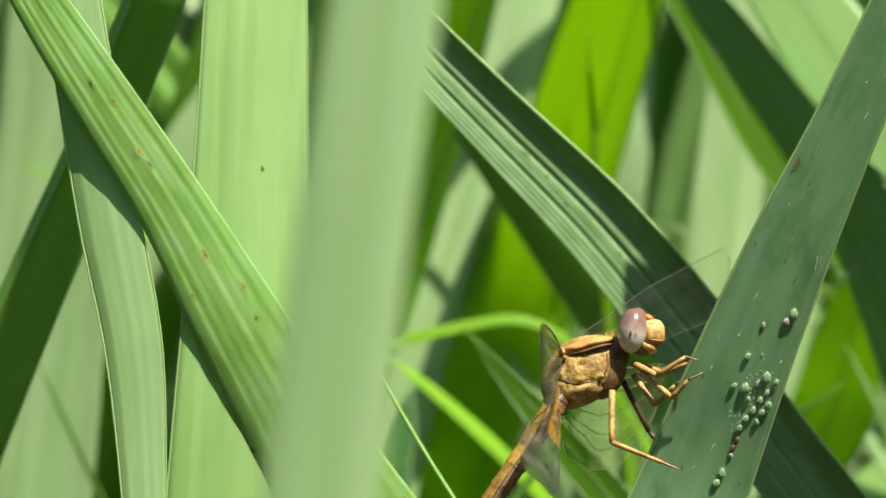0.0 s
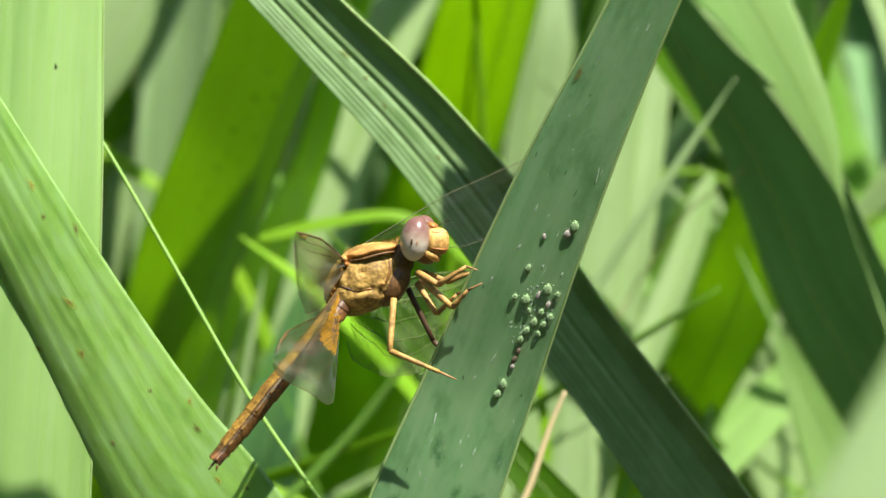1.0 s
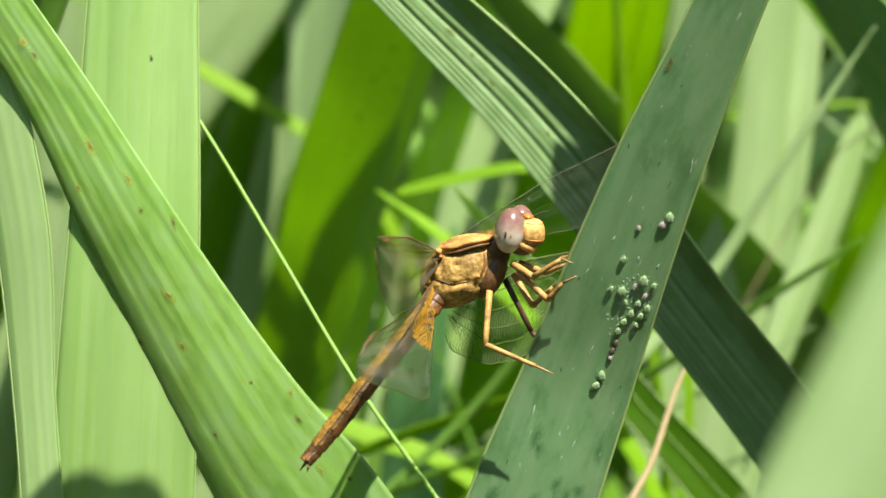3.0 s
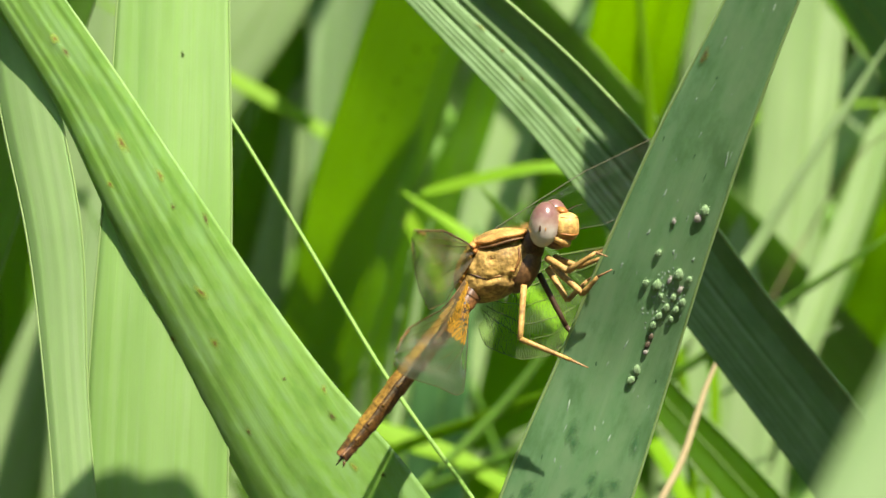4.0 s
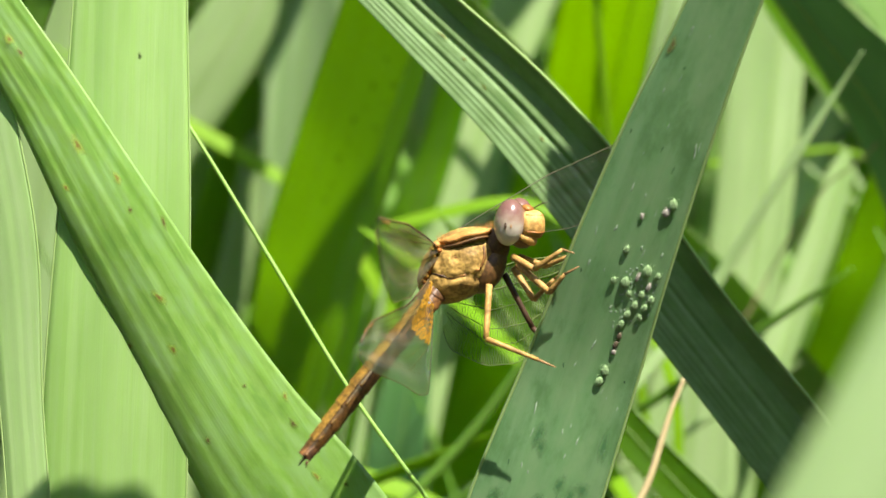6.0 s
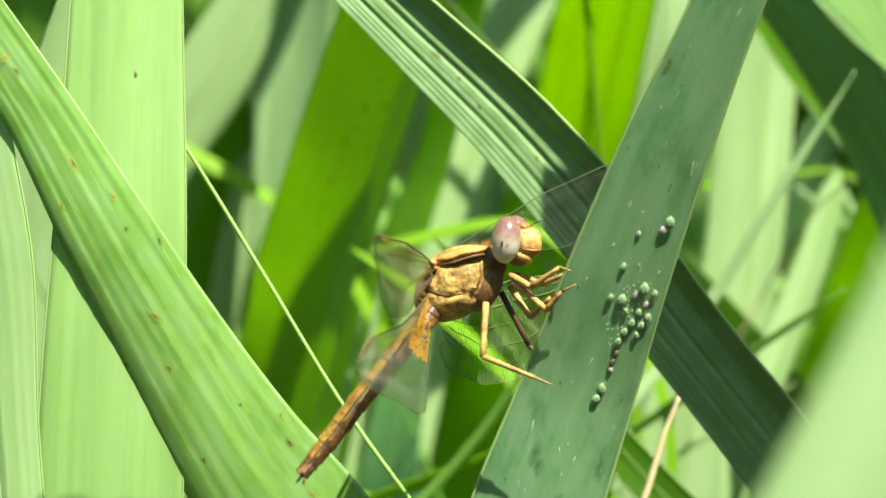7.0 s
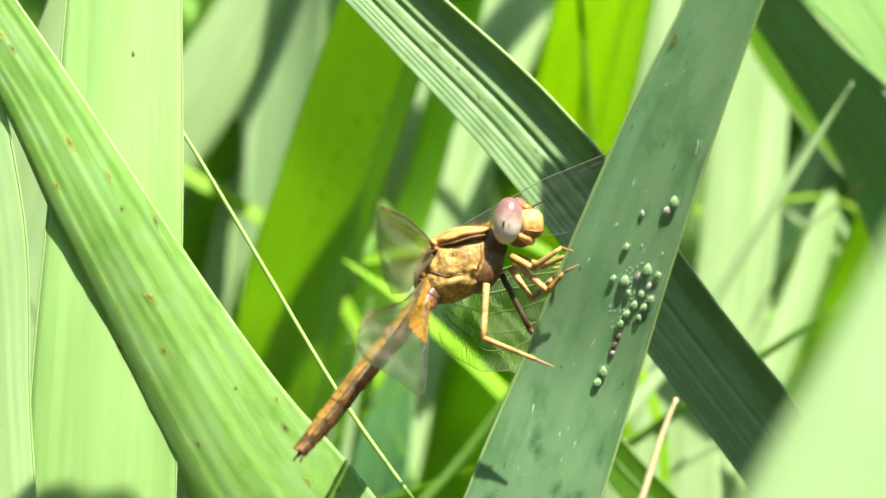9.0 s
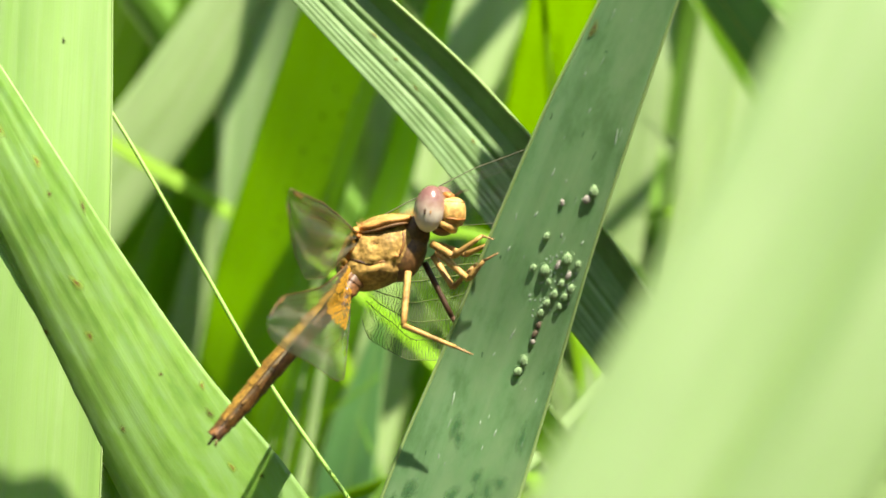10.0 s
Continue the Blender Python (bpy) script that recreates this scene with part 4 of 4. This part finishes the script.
        base = np.array([x, rnd.uniform(1.2, 4.6), -2.2 + (x + 5) * 0.25])
        tipv = base + np.array([rnd.uniform(-0.3, 0.5), rnd.uniform(-0.3, 0.3), rnd.uniform(0.5, 1.1)])
        d = np.array([0.02, 0.0, 0.0])
        fuzz.faces.new([fuzz.verts.new(Vector(v * MM)) for v in (base - d, base + d, tipv)])
    tagged(part("fuzz", fuzz, PALE_ORANGE, thorax, "short pale hairs"), kind="stuff")
    part("neck", ellipsoid((-1.9, 3.0, -3.4), (1.7, 1.5, 1.9), (0, -20, 0)), RUST_DARK, thorax, "dark brown neck")
    # head
    def block(p):
        """Squarer than a ball."""
        q = Vector([math.copysign(abs(c) ** 0.78, c) for c in p])
        return q

    head = part("head", ellipsoid((0.9, 2.6, -1.2), (1.9, 2.5, 2.2)), RUST_DARK, fly, "brown head with a yellow-orange face")
    for y, w in ((0.75, "near"), (4.6, "far")):
        part("eye", ellipsoid((0, 0, 0), (1.66, 1.75, 2.5), (0, 8, 0), 36, 26), EYE, head, "lilac-brown compound eye, grey below").location = mm(-0.2 if w == "near" else 0.7, y, -0.95 if w == "near" else -0.7)
    part("pupil_spot", ellipsoid((-0.62, -0.93, -1.35), (0.13, 0.07, 0.38), (0, 5, 0), 10, 8), DARK, head)
    part("pupil_spot", ellipsoid((-0.05, -0.96, -1.45), (0.08, 0.05, 0.22), (0, 5, 0), 10, 8), BROWN, head)
    middle, reach = np.array([2.1, 2.1, -1.2]), np.array([1.5, 2.2, 1.6])
    part("forehead", ellipsoid(middle, reach, (0, 0, 0), 36, 26, block), FACE, head, "swollen yellow face")
    for level, thick in ((-0.42, 0.11), (-0.72, 0.09), (0.55, 0.06)):
        pts = []
        for a in np.linspace(-1.9, 1.0, 12):
            r = math.sqrt(1 - level * level)
            q = block(Vector((r * math.cos(a), r * math.sin(a), level + 0.05 * math.cos(3 * a))))
            pts.append(middle + reach * np.array(q))
        part("face_seam", limb(pts, [thick] * 12, 5, 2), RUST, head)
    part("upper_lip", ellipsoid((1.6, 2.1, -2.7), (1.2, 1.9, 0.6), (0, 22, 0), 24, 16, block), FACE, head)
    part("lower_lip", ellipsoid((0.9, 2.2, -3.0), (1.2, 1.6, 0.7), (0, 15, 0)), RUST_DARK, head, "rusty lower lip")
    part("crown", ellipsoid((1.75, 2.1, 0.45), (0.75, 1.3, 0.5), (0, 20, 0)), RUST, head, "brown crown between the eyes")
    for y in (1.6, 3.2):
        part("antenna", limb([(2.3, y, 0.5), (3.1, y - 0.2, 1.0), (3.9, y - 0.4, 1.2)], [0.06, 0.04, 0.02], 5, 3), DARK, head)
    # abdomen: ten rings, tapering, saw-edged beneath
    line = spline([(-7.6, 3.0, -7.6, 1.55), (-8.9, 1.5, -9.5, 1.34), (-12.2, -3.7, -13.7, 1.27), (-15.8, -7.5, -18.2, 1.17), (-18.7, -9.5, -22.0, 1.06), (-21.2, -11.2, -25.1, 0.76)], 10)
    cut = np.linspace(0, len(line) - 1, 11)
    def shell(pts, rad, section, first, last):
        """A ring of the abdomen: section gives (side, back) of its outline, closed."""
        bm = bmesh.new()
        p = np.array(pts)
        t = unit(np.gradient(p, axis=0))
        rings = []
        for c, d, r in zip(p, t, rad):
            side = np.array([0.0, -1.0, 0.0])
            up = unit(np.cross(d, side))
            up = up if up[2] > 0 else -up
            rings.append([bm.verts.new(Vector((c + side * x * r + up * y * r) * MM)) for x, y in section])
        m = len(section)
        for r0, r1 in zip(rings, rings[1:]):
            for j in range(m):
                bm.faces.new((r0[j], r0[(j + 1) % m], r1[(j + 1) % m], r1[j]))
        if first:
            bm.faces.new(rings[0][::-1])
        if last:
            bm.faces.new(rings[-1])
        bmesh.ops.recalc_face_normals(bm, faces=bm.faces)
        return bm

    back = [(-1.0, 0.3), (-0.93, 0.42), (-0.72, 0.64), (-0.45, 0.86), (-0.15, 1.0), (0.15, 1.0), (0.45, 0.86), (0.72, 0.64), (0.93, 0.42), (1.0, 0.3), (0.6, 0.2), (-0.6, 0.2)]
    belly = [(-0.95, 0.36), (0.95, 0.36), (1.0, -0.05), (0.8, -0.5), (0.5, -0.76), (0.2, -0.86), (-0.2, -0.86), (-0.5, -0.76), (-0.8, -0.5), (-1.0, -0.05)]
    for k in range(10):
        a, b = cut[k], cut[k + 1]
        pts, rad = [], []
        for f, g in ((0.0, 0.95), (0.1, 0.97), (0.4, 1.0), (0.7, 1.02), (0.93, 1.07), (1.03, 1.05)):
            i = min(a + (b - a) * f, len(line) - 1)
            q = [np.interp(i, range(len(line)), line[:, c]) for c in range(4)]
            pts.append(q[:3])
            rad.append(q[3] * g)
        seg = part("abdomen_segment", shell(pts, rad, back, k == 0, k == 9), RUST_DARK if k < 2 else BROWN if k > 8 else ORANGE, fly, "orange-brown ring of the abdomen" if 1 < k < 8 else "dark brown ring of the abdomen")
        part("belly_plate", shell(pts, rad, belly, k == 0, k == 9), BELLY, seg, "dark brown underside")
        q = [np.interp(min(b, len(line) - 1), range(len(line)), line[:, c]) for c in range(4)]
        side = q[3] * 0.8
        long = 1.5 if k > 4 else 0.6
        part("spine", limb([(q[0] + 0.3, q[1] - 0.5, q[2] - side * 0.6), (q[0] + 0.15, q[1] - 0.5, q[2] - side * 0.95 - 0.3 * long)], [0.2, 0.03], 6, 2), BELLY, seg)
        if k > 1:
            low = 0.12 + 0.05 * (k % 3)
            part("side_streak", limb([pts[1] + np.array([0.1, -rad[1] * 0.93, -low]), pts[3] + np.array([0.0, -rad[3] * 0.95, 0.02 * k - low]), pts[4] + np.array([0.05, -rad[4] * 0.93, 0.05])], [0.05, 0.12, 0.2], 6, 2), BROWN, seg)
    for y in (-11.7, -10.9):
        part("clasper", limb([(-21.0, y, -24.9), (-21.8, y, -25.9)], [0.22, 0.05], 6, 2), DARK, fly)
    # legs
    def leg(points, radii, label, dark=False):
        mat = DARK if dark else LEG
        thigh = part("leg", limb(points[:2], radii[:2], 8, 4), mat, fly, label)
        part("shin", limb(points[1:3], radii[1:3], 8, 4), mat, thigh)
        part("foot", limb(points[2:], [radii[2] * 0.8, 0.07], 6, 3), mat if dark else TARSUS, thigh)
        for k in range(7):
            f = (k + 1) / 8
            p = np.array(points[1]) * (1 - f) + np.array(points[2]) * f
            part("bristle", limb([p, p + np.array([0.25, -0.1, -0.55])], [0.035, 0.012], 4, 1), DARK, thigh)
    leg([(-2.4, 1.5, -7.6), (-2.75, -0.6, -13.3), (2.7, -1.3, -15.5), (4.6, -1.7, -16.3)], [0.38, 0.33, 0.22, 0.1], "ochre hind leg, bent")
    # far hind leg: dark chitin in place of ochre paints the shade on it
    leg([(-0.8, 4.4, -6.4), (2.2, 4.6, -12.2), (4.2, 4.2, -14.5), (5.2, 3.2, -15.4)], [0.36, 0.3, 0.22, 0.1], "far hind leg, its shade put into a dark colour", True)
    leg([(0.6, 1.3, -5.4), (4.0, -0.4, -8.4), (5.6, -1.7, -6.5), (7.1, -2.3, -5.7)], [0.42, 0.34, 0.2, 0.1], "ochre middle leg")
    leg([(0.2, 3.0, -5.8), (2.35, 1.4, -9.2), (4.5, 0.6, -7.0), (6.1, -0.2, -5.9)], [0.38, 0.31, 0.18, 0.1], "ochre middle leg")
    leg([(0.1, 1.7, -4.6), (2.4, -0.2, -5.95), (5.4, -1.5, -3.9), (6.6, -2.2, -4.3)], [0.42, 0.36, 0.2, 0.1], "ochre front leg reaching the leaf")
    leg([(0.8, 4.0, -4.6), (3.6, 3.0, -5.6), (6.0, 1.4, -4.6), (7.2, 0.6, -5.0)], [0.4, 0.34, 0.2, 0.1], "ochre front leg")

    # wings: membrane, veins, coloured base and stigma
    def wing(base, span, chord, lead, trail, label, patch=0.0, mat=MEMBRANE, mark=True):
        base, span, chord = (np.array(v, float) for v in (base, span, chord))
        nrm = unit(np.cross(span, chord))
        size = np.linalg.norm(span)
        s = np.linspace(0, 1, 33)
        front, back = np.interp(s, *zip(*lead)), np.interp(s, *zip(*trail))

        def at(a, b):
            """a along the span, b from the front edge (0) to the rear edge (1)."""
            f, g = np.interp(a, s, front), np.interp(a, s, back)
            c = f + (g - f) * b
            wave = 0.25 * math.sin(a * 9 + b * 3) * 0.5 + 0.3 * math.sin(b * 15 + a * 2) * (1 - 0.6 * a)
            return base + span * a + chord * c + nrm * wave
        nb = 26
        verts, faces, uvs = [], [], []
        for off in (0.012, -0.012):
            for a in s:
                for j in range(nb + 1):
                    verts.append((at(a, j / nb) + nrm * off) * MM)
                    uvs.append((a, j / nb))
        k = nb + 1
        o = len(s) * k
        for i in range(len(s) - 1):
            for j in range(nb):
                v = i * k + j
                faces.append((v, v + 1, v + k + 1, v + k))
                faces.append((o + v, o + v + k, o + v + k + 1, o + v + 1))
        film = part("wing", mesh_from("wing", verts, faces, mat, uvs=uvs), mat, fly, label)
        film.visible_shadow = True

        vein_mat = {CLEAR: VEIN_DARK, VEILED: VEIN_GREEN}.get(mat, VEIN)

        def vein(pts, r, name="vein"):
            part(name, limb(pts, [r] * len(pts), 4, 2), vein_mat, film)
        vein([at(a, 0.0) for a in s[::4]], 0.11 if mark else 0.06, "front_edge")
        vein([at(a, 1.0) for a in s[::2]], 0.045, "rear_edge")
        for b in (0.10, 0.2, 0.42, 0.62, 0.8):
            vein([at(a, b * (0.6 + 0.4 * min(1, a * 3))) for a in np.linspace(0.02, 0.97 - 0.25 * b, 9)], (0.035 if b < 0.3 else 0.022) * (2.6 if mat is VEILED else 1.0 if mark else 0.4))
        rnd = random.Random(5)
        bm = bmesh.new()
        rows = 11 if mat is VEILED else 9
        for a in np.linspace(0.04, 0.97, 48 if mat is VEILED else 40):
            for j in range(rows):
                b0, b1 = j / rows, (j + 1) / rows
                da = rnd.uniform(-0.012, 0.012)
                p, q = at(min(max(a + da, 0), 1), b0), at(min(max(a - da, 0), 1), b1)
                d = unit(span) * (0.0025 if not mark else 0.03 if mat is VEILED else 0.012)
                f = [bm.verts.new(Vector((v + nrm * h) * MM)) for v, h in ((p - d, 0.02), (p + d, 0.02), (q + d, 0.02), (q - d, 0.02))]
                bm.faces.new(f)
                f = [bm.verts.new(Vector((v - nrm * 0.02) * MM)) for v in (p - d, q - d, q + d, p + d)]
                bm.faces.new(f)
        tagged(part("vein_net", bm, vein_mat, film, "net of fine cross veins"), kind="stuff")
        pts = [at(0.84, 0.05), at(0.94, 0.05)]
        if mark:
            part("stigma", limb(pts, [0.13, 0.11], 6, 3), STIGMA, film, "orange-brown wing mark")
        if patch:
            bm = bmesh.new()
            for a in np.linspace(0.012, patch, 18):
                for b in np.linspace(0.06, 0.56, 15):
                    if a > patch * (0.35 + 0.65 * math.sin(math.pi * min(1, b / 0.56))) * (0.9 + 0.2 * rnd.random()):
                        continue
                    p = at(a + rnd.uniform(-0.004, 0.004), b + rnd.uniform(-0.008, 0.008))
                    for sg in (1, -1):
                        f = [bm.verts.new(Vector((p + unit(span) * x * 0.135 + unit(chord) * y * 0.16 + nrm * 0.07 * sg) * MM)) for x, y in ((-1, -1), (1, -1), (1, 1), (-1, 1))]
                        bm.faces.new(f if sg > 0 else f[::-1])
            tagged(part("amber_patch", bm, PATCH, film, "amber cells at the wing's base"), kind="stuff")
        return film
    near_hind = [(0, 0.35), (0.03, 0.6), (0.09, 0.98), (0.2, 0.93), (0.45, 0.69), (0.77, 0.41), (0.93, 0.25), (1, 0.12)]
    far_hind = [(0, 0.40), (0.05, 0.58), (0.15, 0.70), (0.35, 0.90), (0.6, 1.0), (0.85, 0.85), (1, 0.4)]
    fore = [(0, 0.15), (0.2, 0.45), (0.5, 0.85), (0.75, 1.0), (0.92, 0.75), (1, 0.25)]
    wing((-8.8, 0.3, -7.0), (-6.2, -22.0, -6.0), (0.5, 0.5, -11.8), [(0, 0), (0.36, 0.05), (0.64, -0.02), (0.85, -0.08), (0.95, -0.05), (1, 0.02)], near_hind, "clear greyish hind wing, lowered, amber at its base", 0.25)
    wing((-8.1, 1.6, -3.4), (-5.0, -25.0, 3.2), (0.2, 0.8, -8.3), [(0, 0), (0.5, -0.05), (1, 0.1)], fore, "clear fore wing, lowered", 0.0, SMOKY)
    wing((-6.6, 4.6, -8.0), (14.5, 23.0, 5.0), (-1.6, 2.0, -11.5), [(0, 0), (0.5, -0.05), (1, 0.1)], far_hind, "clear hind wing on the far side, closely veined", 0.0, VEILED)
    wing((-6.4, 4.6, -2.0), (21.2, 22.4, 12.6), (2.5, 1.0, -6.6), [(0, 0), (0.5, -0.05), (1, 0.1)], fore, "clear fore wing raised on the far side", 0.0, CLEAR, False)
    return fly


dragonfly()

# ---- aphids, marks and flecks on the leaves ----
APHID = plain("aphid_green", (0.25, 0.37, 0.19), rough=0.9, spec=0.08, spread=0.35, size=3200, bump=0.9, second=(0.18, 0.28, 0.13))
SKIN = plain("shed_skin", (0.36, 0.33, 0.29), rough=0.85, spread=0.3, size=2500)
APHID_BROWN = plain("aphid_brown", (0.12, 0.09, 0.06), rough=0.6, size=2500)
STAIN = plain("dark_stain", (0.065, 0.155, 0.055), rough=0.6, size=2500)
FLECK = plain("pale_fleck", (0.30, 0.41, 0.28), rough=0.8, size=2500)


def aphid(x, z, length, width, kind, seed):
    rnd = random.Random(seed)
    mat = (APHID, SKIN, APHID_BROWN)[int(kind)]
    label = ("pale green waxy aphid sitting on the leaf", "pinkish white shed aphid skin on the leaf", "dark brown dead aphid on the leaf")[int(kind)]
    a = tagged(new("aphid"), label, "aphid", "aphids on the leaf")
    high = (0.25, 0.22, 0.26)[int(kind)] * width
    a.matrix_world = frame_on(PERCH, x, z, 0.06, rnd.uniform(-16, 16))

    def pear(p):
        return Vector((p.x * (1 - 0.08 * p.y), p.y, (0.75 * p.z if p.z > 0 else p.z * 0.4)))
    length, width = length * 1.12, width * 1.05
    part("body", ellipsoid((0, 0, high * 0.6), (width * 0.48, length * 0.46, high), (0, 0, 0), 14, 9, pear), mat, a)
    part("head", ellipsoid((0, length * 0.4, high * 0.4), (width * 0.26, length * 0.13, high * 0.3), (0, 0, 0), 10, 6), mat, a)
    for sx in (-1, 1):
        part("feeler", limb([(sx * width * 0.1, length * 0.5, high * 0.6), (sx * width * 0.3, length * 0.6, high * 0.5), (sx * width * 0.42, length * 0.35, high * 0.5)], [0.018, 0.013, 0.008], 4, 2), mat, a)
        for y in (-0.15, 0.1, 0.32):
            part("leg", limb([(sx * width * 0.3, length * y, high * 0.5), (sx * width * 0.48, length * (y * 1.2), high * 0.4), (sx * width * 0.58, length * (y * 1.5), -0.05)], [0.025, 0.018, 0.012], 4, 2), mat, a)


for n, row in enumerate([(16.9, 0.7, 1.25, 0.95, 0), (16.2, -0.1, 0.9, 0.8, 1), (13.7, -0.4, 0.7, 0.4, 1), (12.1, -3.8, 0.9, 0.6, 0), (10.8, -7, 0.8, 0.6, 0), (12, -7.3, 1.25, 1, 0), (14.3, -6.2, 1.35, 1, 0), (13.3, -6.8, 1, 0.4, 1), (14.4, -7.9, 0.9, 0.5, 1), (15.4, -6.8, 0.8, 0.6, 0), (13.7, -8.7, 0.9, 0.65, 0), (14.7, -9.3, 1, 0.7, 0), (13, -9.8, 1.05, 0.7, 0), (14, -10.1, 0.9, 0.65, 0), (12.2, -10.7, 1, 0.7, 0), (13.5, -11.1, 0.75, 0.55, 0), (11.6, -11.7, 1, 0.65, 0), (11.4, -13, 0.8, 0.5, 2), (11, -13.9, 0.9, 0.5, 2), (10.8, -14.7, 0.6, 0.5, 1), (9.9, -16.7, 1.2, 0.8, 0), (9.3, -17.8, 1, 0.8, 0), (12.4, -8.5, 0.7, 0.5, 0)]):
    aphid(*row, n)
for n, (x, z, l, w) in enumerate([(19.1, 6.1, 1.6, 0.2), (8.7, -13.9, 1.2, 0.2), (2.5, -20.7, 1.4, 0.2), (12.7, 2.6, 1, 0.2), (11, -1.6, 0.8, 0.25), (13.7, -3.7, 0.5, 0.3), (-1.7, -32.1, 1, 0.3), (15.8, -4.6, 0.6, 0.2)]):
    blot("fleck", perch, PERCH, x, z, l, w, FLECK, 0.01, n, "pale fleck")
specks = random.Random(8)
for n in range(44):
    i = specks.uniform(0.42, 0.8) * len(PERCH.centre)
    q = PERCH.place(i, specks.uniform(-0.85, 0.85))[0]
    blot("fleck", perch, PERCH, q[0], q[2], specks.uniform(0.3, 1.1), specks.uniform(0.08, 0.18), FLECK if n % 5 else STAIN, 0.0, n + 70, "pale fleck" if n % 5 else "dark fleck", 0.015)
for n in range(46):
    k = specks.random()
    x, z = 12.9 + 1.9 * (k - 0.5) + specks.gauss(0, 1.1), -8.6 + 5.0 * (k - 0.5) + specks.gauss(0, 1.3)
    blot("wax_dust", perch, PERCH, x, z, specks.uniform(0.15, 0.5), specks.uniform(0.12, 0.3), FLECK, 0.0, n + 300, "whitish wax dust", 0.02)
# soft-edged darker marks on the lower part of the blade
for n in range(9):
    i, u = (0.40 + 0.10 * specks.random() ** 1.6) * len(PERCH.centre), specks.uniform(-0.9, 0.8)
    q = PERCH.place(i, u)[0]
    blot("damp_mark", perch, PERCH, q[0], q[2], specks.uniform(3.0, 6.5), specks.uniform(1.2, 2.2), SMEAR_SPOT, 0.0, n + 400, "darker soft-edged smear", 0.012)
for n, (x, z, l, w) in enumerate([(-2.0, -30.4, 4.0, 2.2), (2.4, -31.0, 3.4, 2.4), (6.1, -30.6, 4.2, 2.0), (-4.1, -31.8, 3.0, 1.8), (4.4, -32.2, 3.0, 2.0), (0.6, -32.4, 2.6, 2.0)]):
    blot("damp_mark", perch, PERCH, x, z, l, w, SMEAR_SPOT, 0.0, n + 440, "darker soft-edged smear", 0.012)
for n, (x, z, l, w) in enumerate([(16.7, 17.1, 1.6, 0.8), (16.4, 16.5, 0.9, 0.5)]):
    blot("leaf_spot", perch, PERCH, x, z, l * 1.6, w * 1.8, BROWN_SPOT, 0.02, n, "brown spot")
for n, (x, z, l, w, halo) in enumerate([(-54.9, 19.6, 0.9, 0.5, 1), (-53.7, 18.1, 1.1, 0.5, 0), (-47.4, 7.9, 1.5, 0.6, 1), (-43.1, 4.3, 0.9, 0.45, 1), (-41.7, 0.8, 0.7, 0.45, 0), (-38.1, -0.5, 1.3, 0.45, 0), (-38.6, -8.8, 1.2, 0.5, 1), (-37.2, -14.5, 0.7, 0.6, 1), (-24.1, -22.7, 1.2, 0.45, 0), (-25, -19.7, 0.6, 0.4, 1), (-42.1, -14.2, 0.6, 0.4, 1), (-48.8, 3.3, 0.6, 0.4, 1), (-33.5, -24.6, 0.8, 0.4, 0), (-29.4, -18.5, 0.5, 0.4, 0), (-21.6, -28.5, 0.7, 0.4, 1), (-18.4, -29.4, 0.6, 0.4, 0), (-57.8, 25.2, 0.9, 0.5, 1), (-60.3, 27.1, 1, 0.5, 0)]):
    blot("leaf_spot", front_leaf, FRONT, x, z, l * (2.8 if halo else 2.1), w * (2.9 if halo else 2.1), RUST_SPOT if halo else BROWN_SPOT, 0.015, n + 50, "rusty spot with a yellow rim" if halo else "brown spot")
for n, (x, z, l, w) in enumerate([(-22.1, 23.6, 1.3, 1.1), (-18, 24.4, 1.3, 1.1), (-25.9, 18.3, 1.2, 0.9), (-28.9, 12.3, 1.4, 1), (-19.7, 27.7, 1, 0.8), (-30.4, 8.2, 0.9, 0.7), (-31.7, 5.9, 0.8, 0.7), (-21.2, 17.9, 0.9, 0.8), (-23.4, 20.4, 0.7, 0.6), (-26.8, 14.9, 0.7, 0.6), (-19.8, 21.6, 0.6, 0.6), (-16.1, 26.6, 0.8, 0.7), (-24.4, 14, 0.6, 0.5)]):
    blot("leaf_spot", spotted, SPOTTED, x, z, l * 1.7, w * 1.7, DARK_SPOT, 0.03, n, "dark speck")
for n, (x, z, l, w) in enumerate([(-8.2, 22.1, 1.4, 0.5), (-3.2, 15.9, 0.9, 0.45), (3.6, 9.8, 0.7, 0.4), (-5.6, 19.3, 0.6, 0.4)]):
    blot("leaf_spot", pleated_leaf, PLEATED, x, z, l * 1.8, w * 1.9, BROWN_SPOT, 0.06, n, "brown spot")
for n, (x, z, l, w) in enumerate([(-41, 17.9, 0.7, 0.5)]):
    blot("leaf_spot", broad_leaf, BROAD, x, z, l * 1.7, w * 1.7, DARK_SPOT, 0.03, n, "dark speck")



def motions():
    """What stirs: the leaf close before the camera sways a little in the air."""
    rows = []
    for t, x in ((0.0, 6.0), (0.5, 6.0), (1.0, 5.5), (1.5, 4.1), (2.0, 2.1), (2.5, -0.5), (3.2, -0.2), (4.0, 0.4), (4.5, 0.9), (5.0, -0.5), (5.5, 1.2), (6.0, 1.8), (6.7, 0.6), (7.5, -0.4), (8.0, 0.4), (8.5, 0.0), (9.0, 0.8), (9.5, 0.9), (10.0, 1.2)):
        rows.append((t, pose(0, 0, 0, 0, math.degrees(x * MM / HEIGHT), 0)))
    walk(near_leaf, rows)


motions()
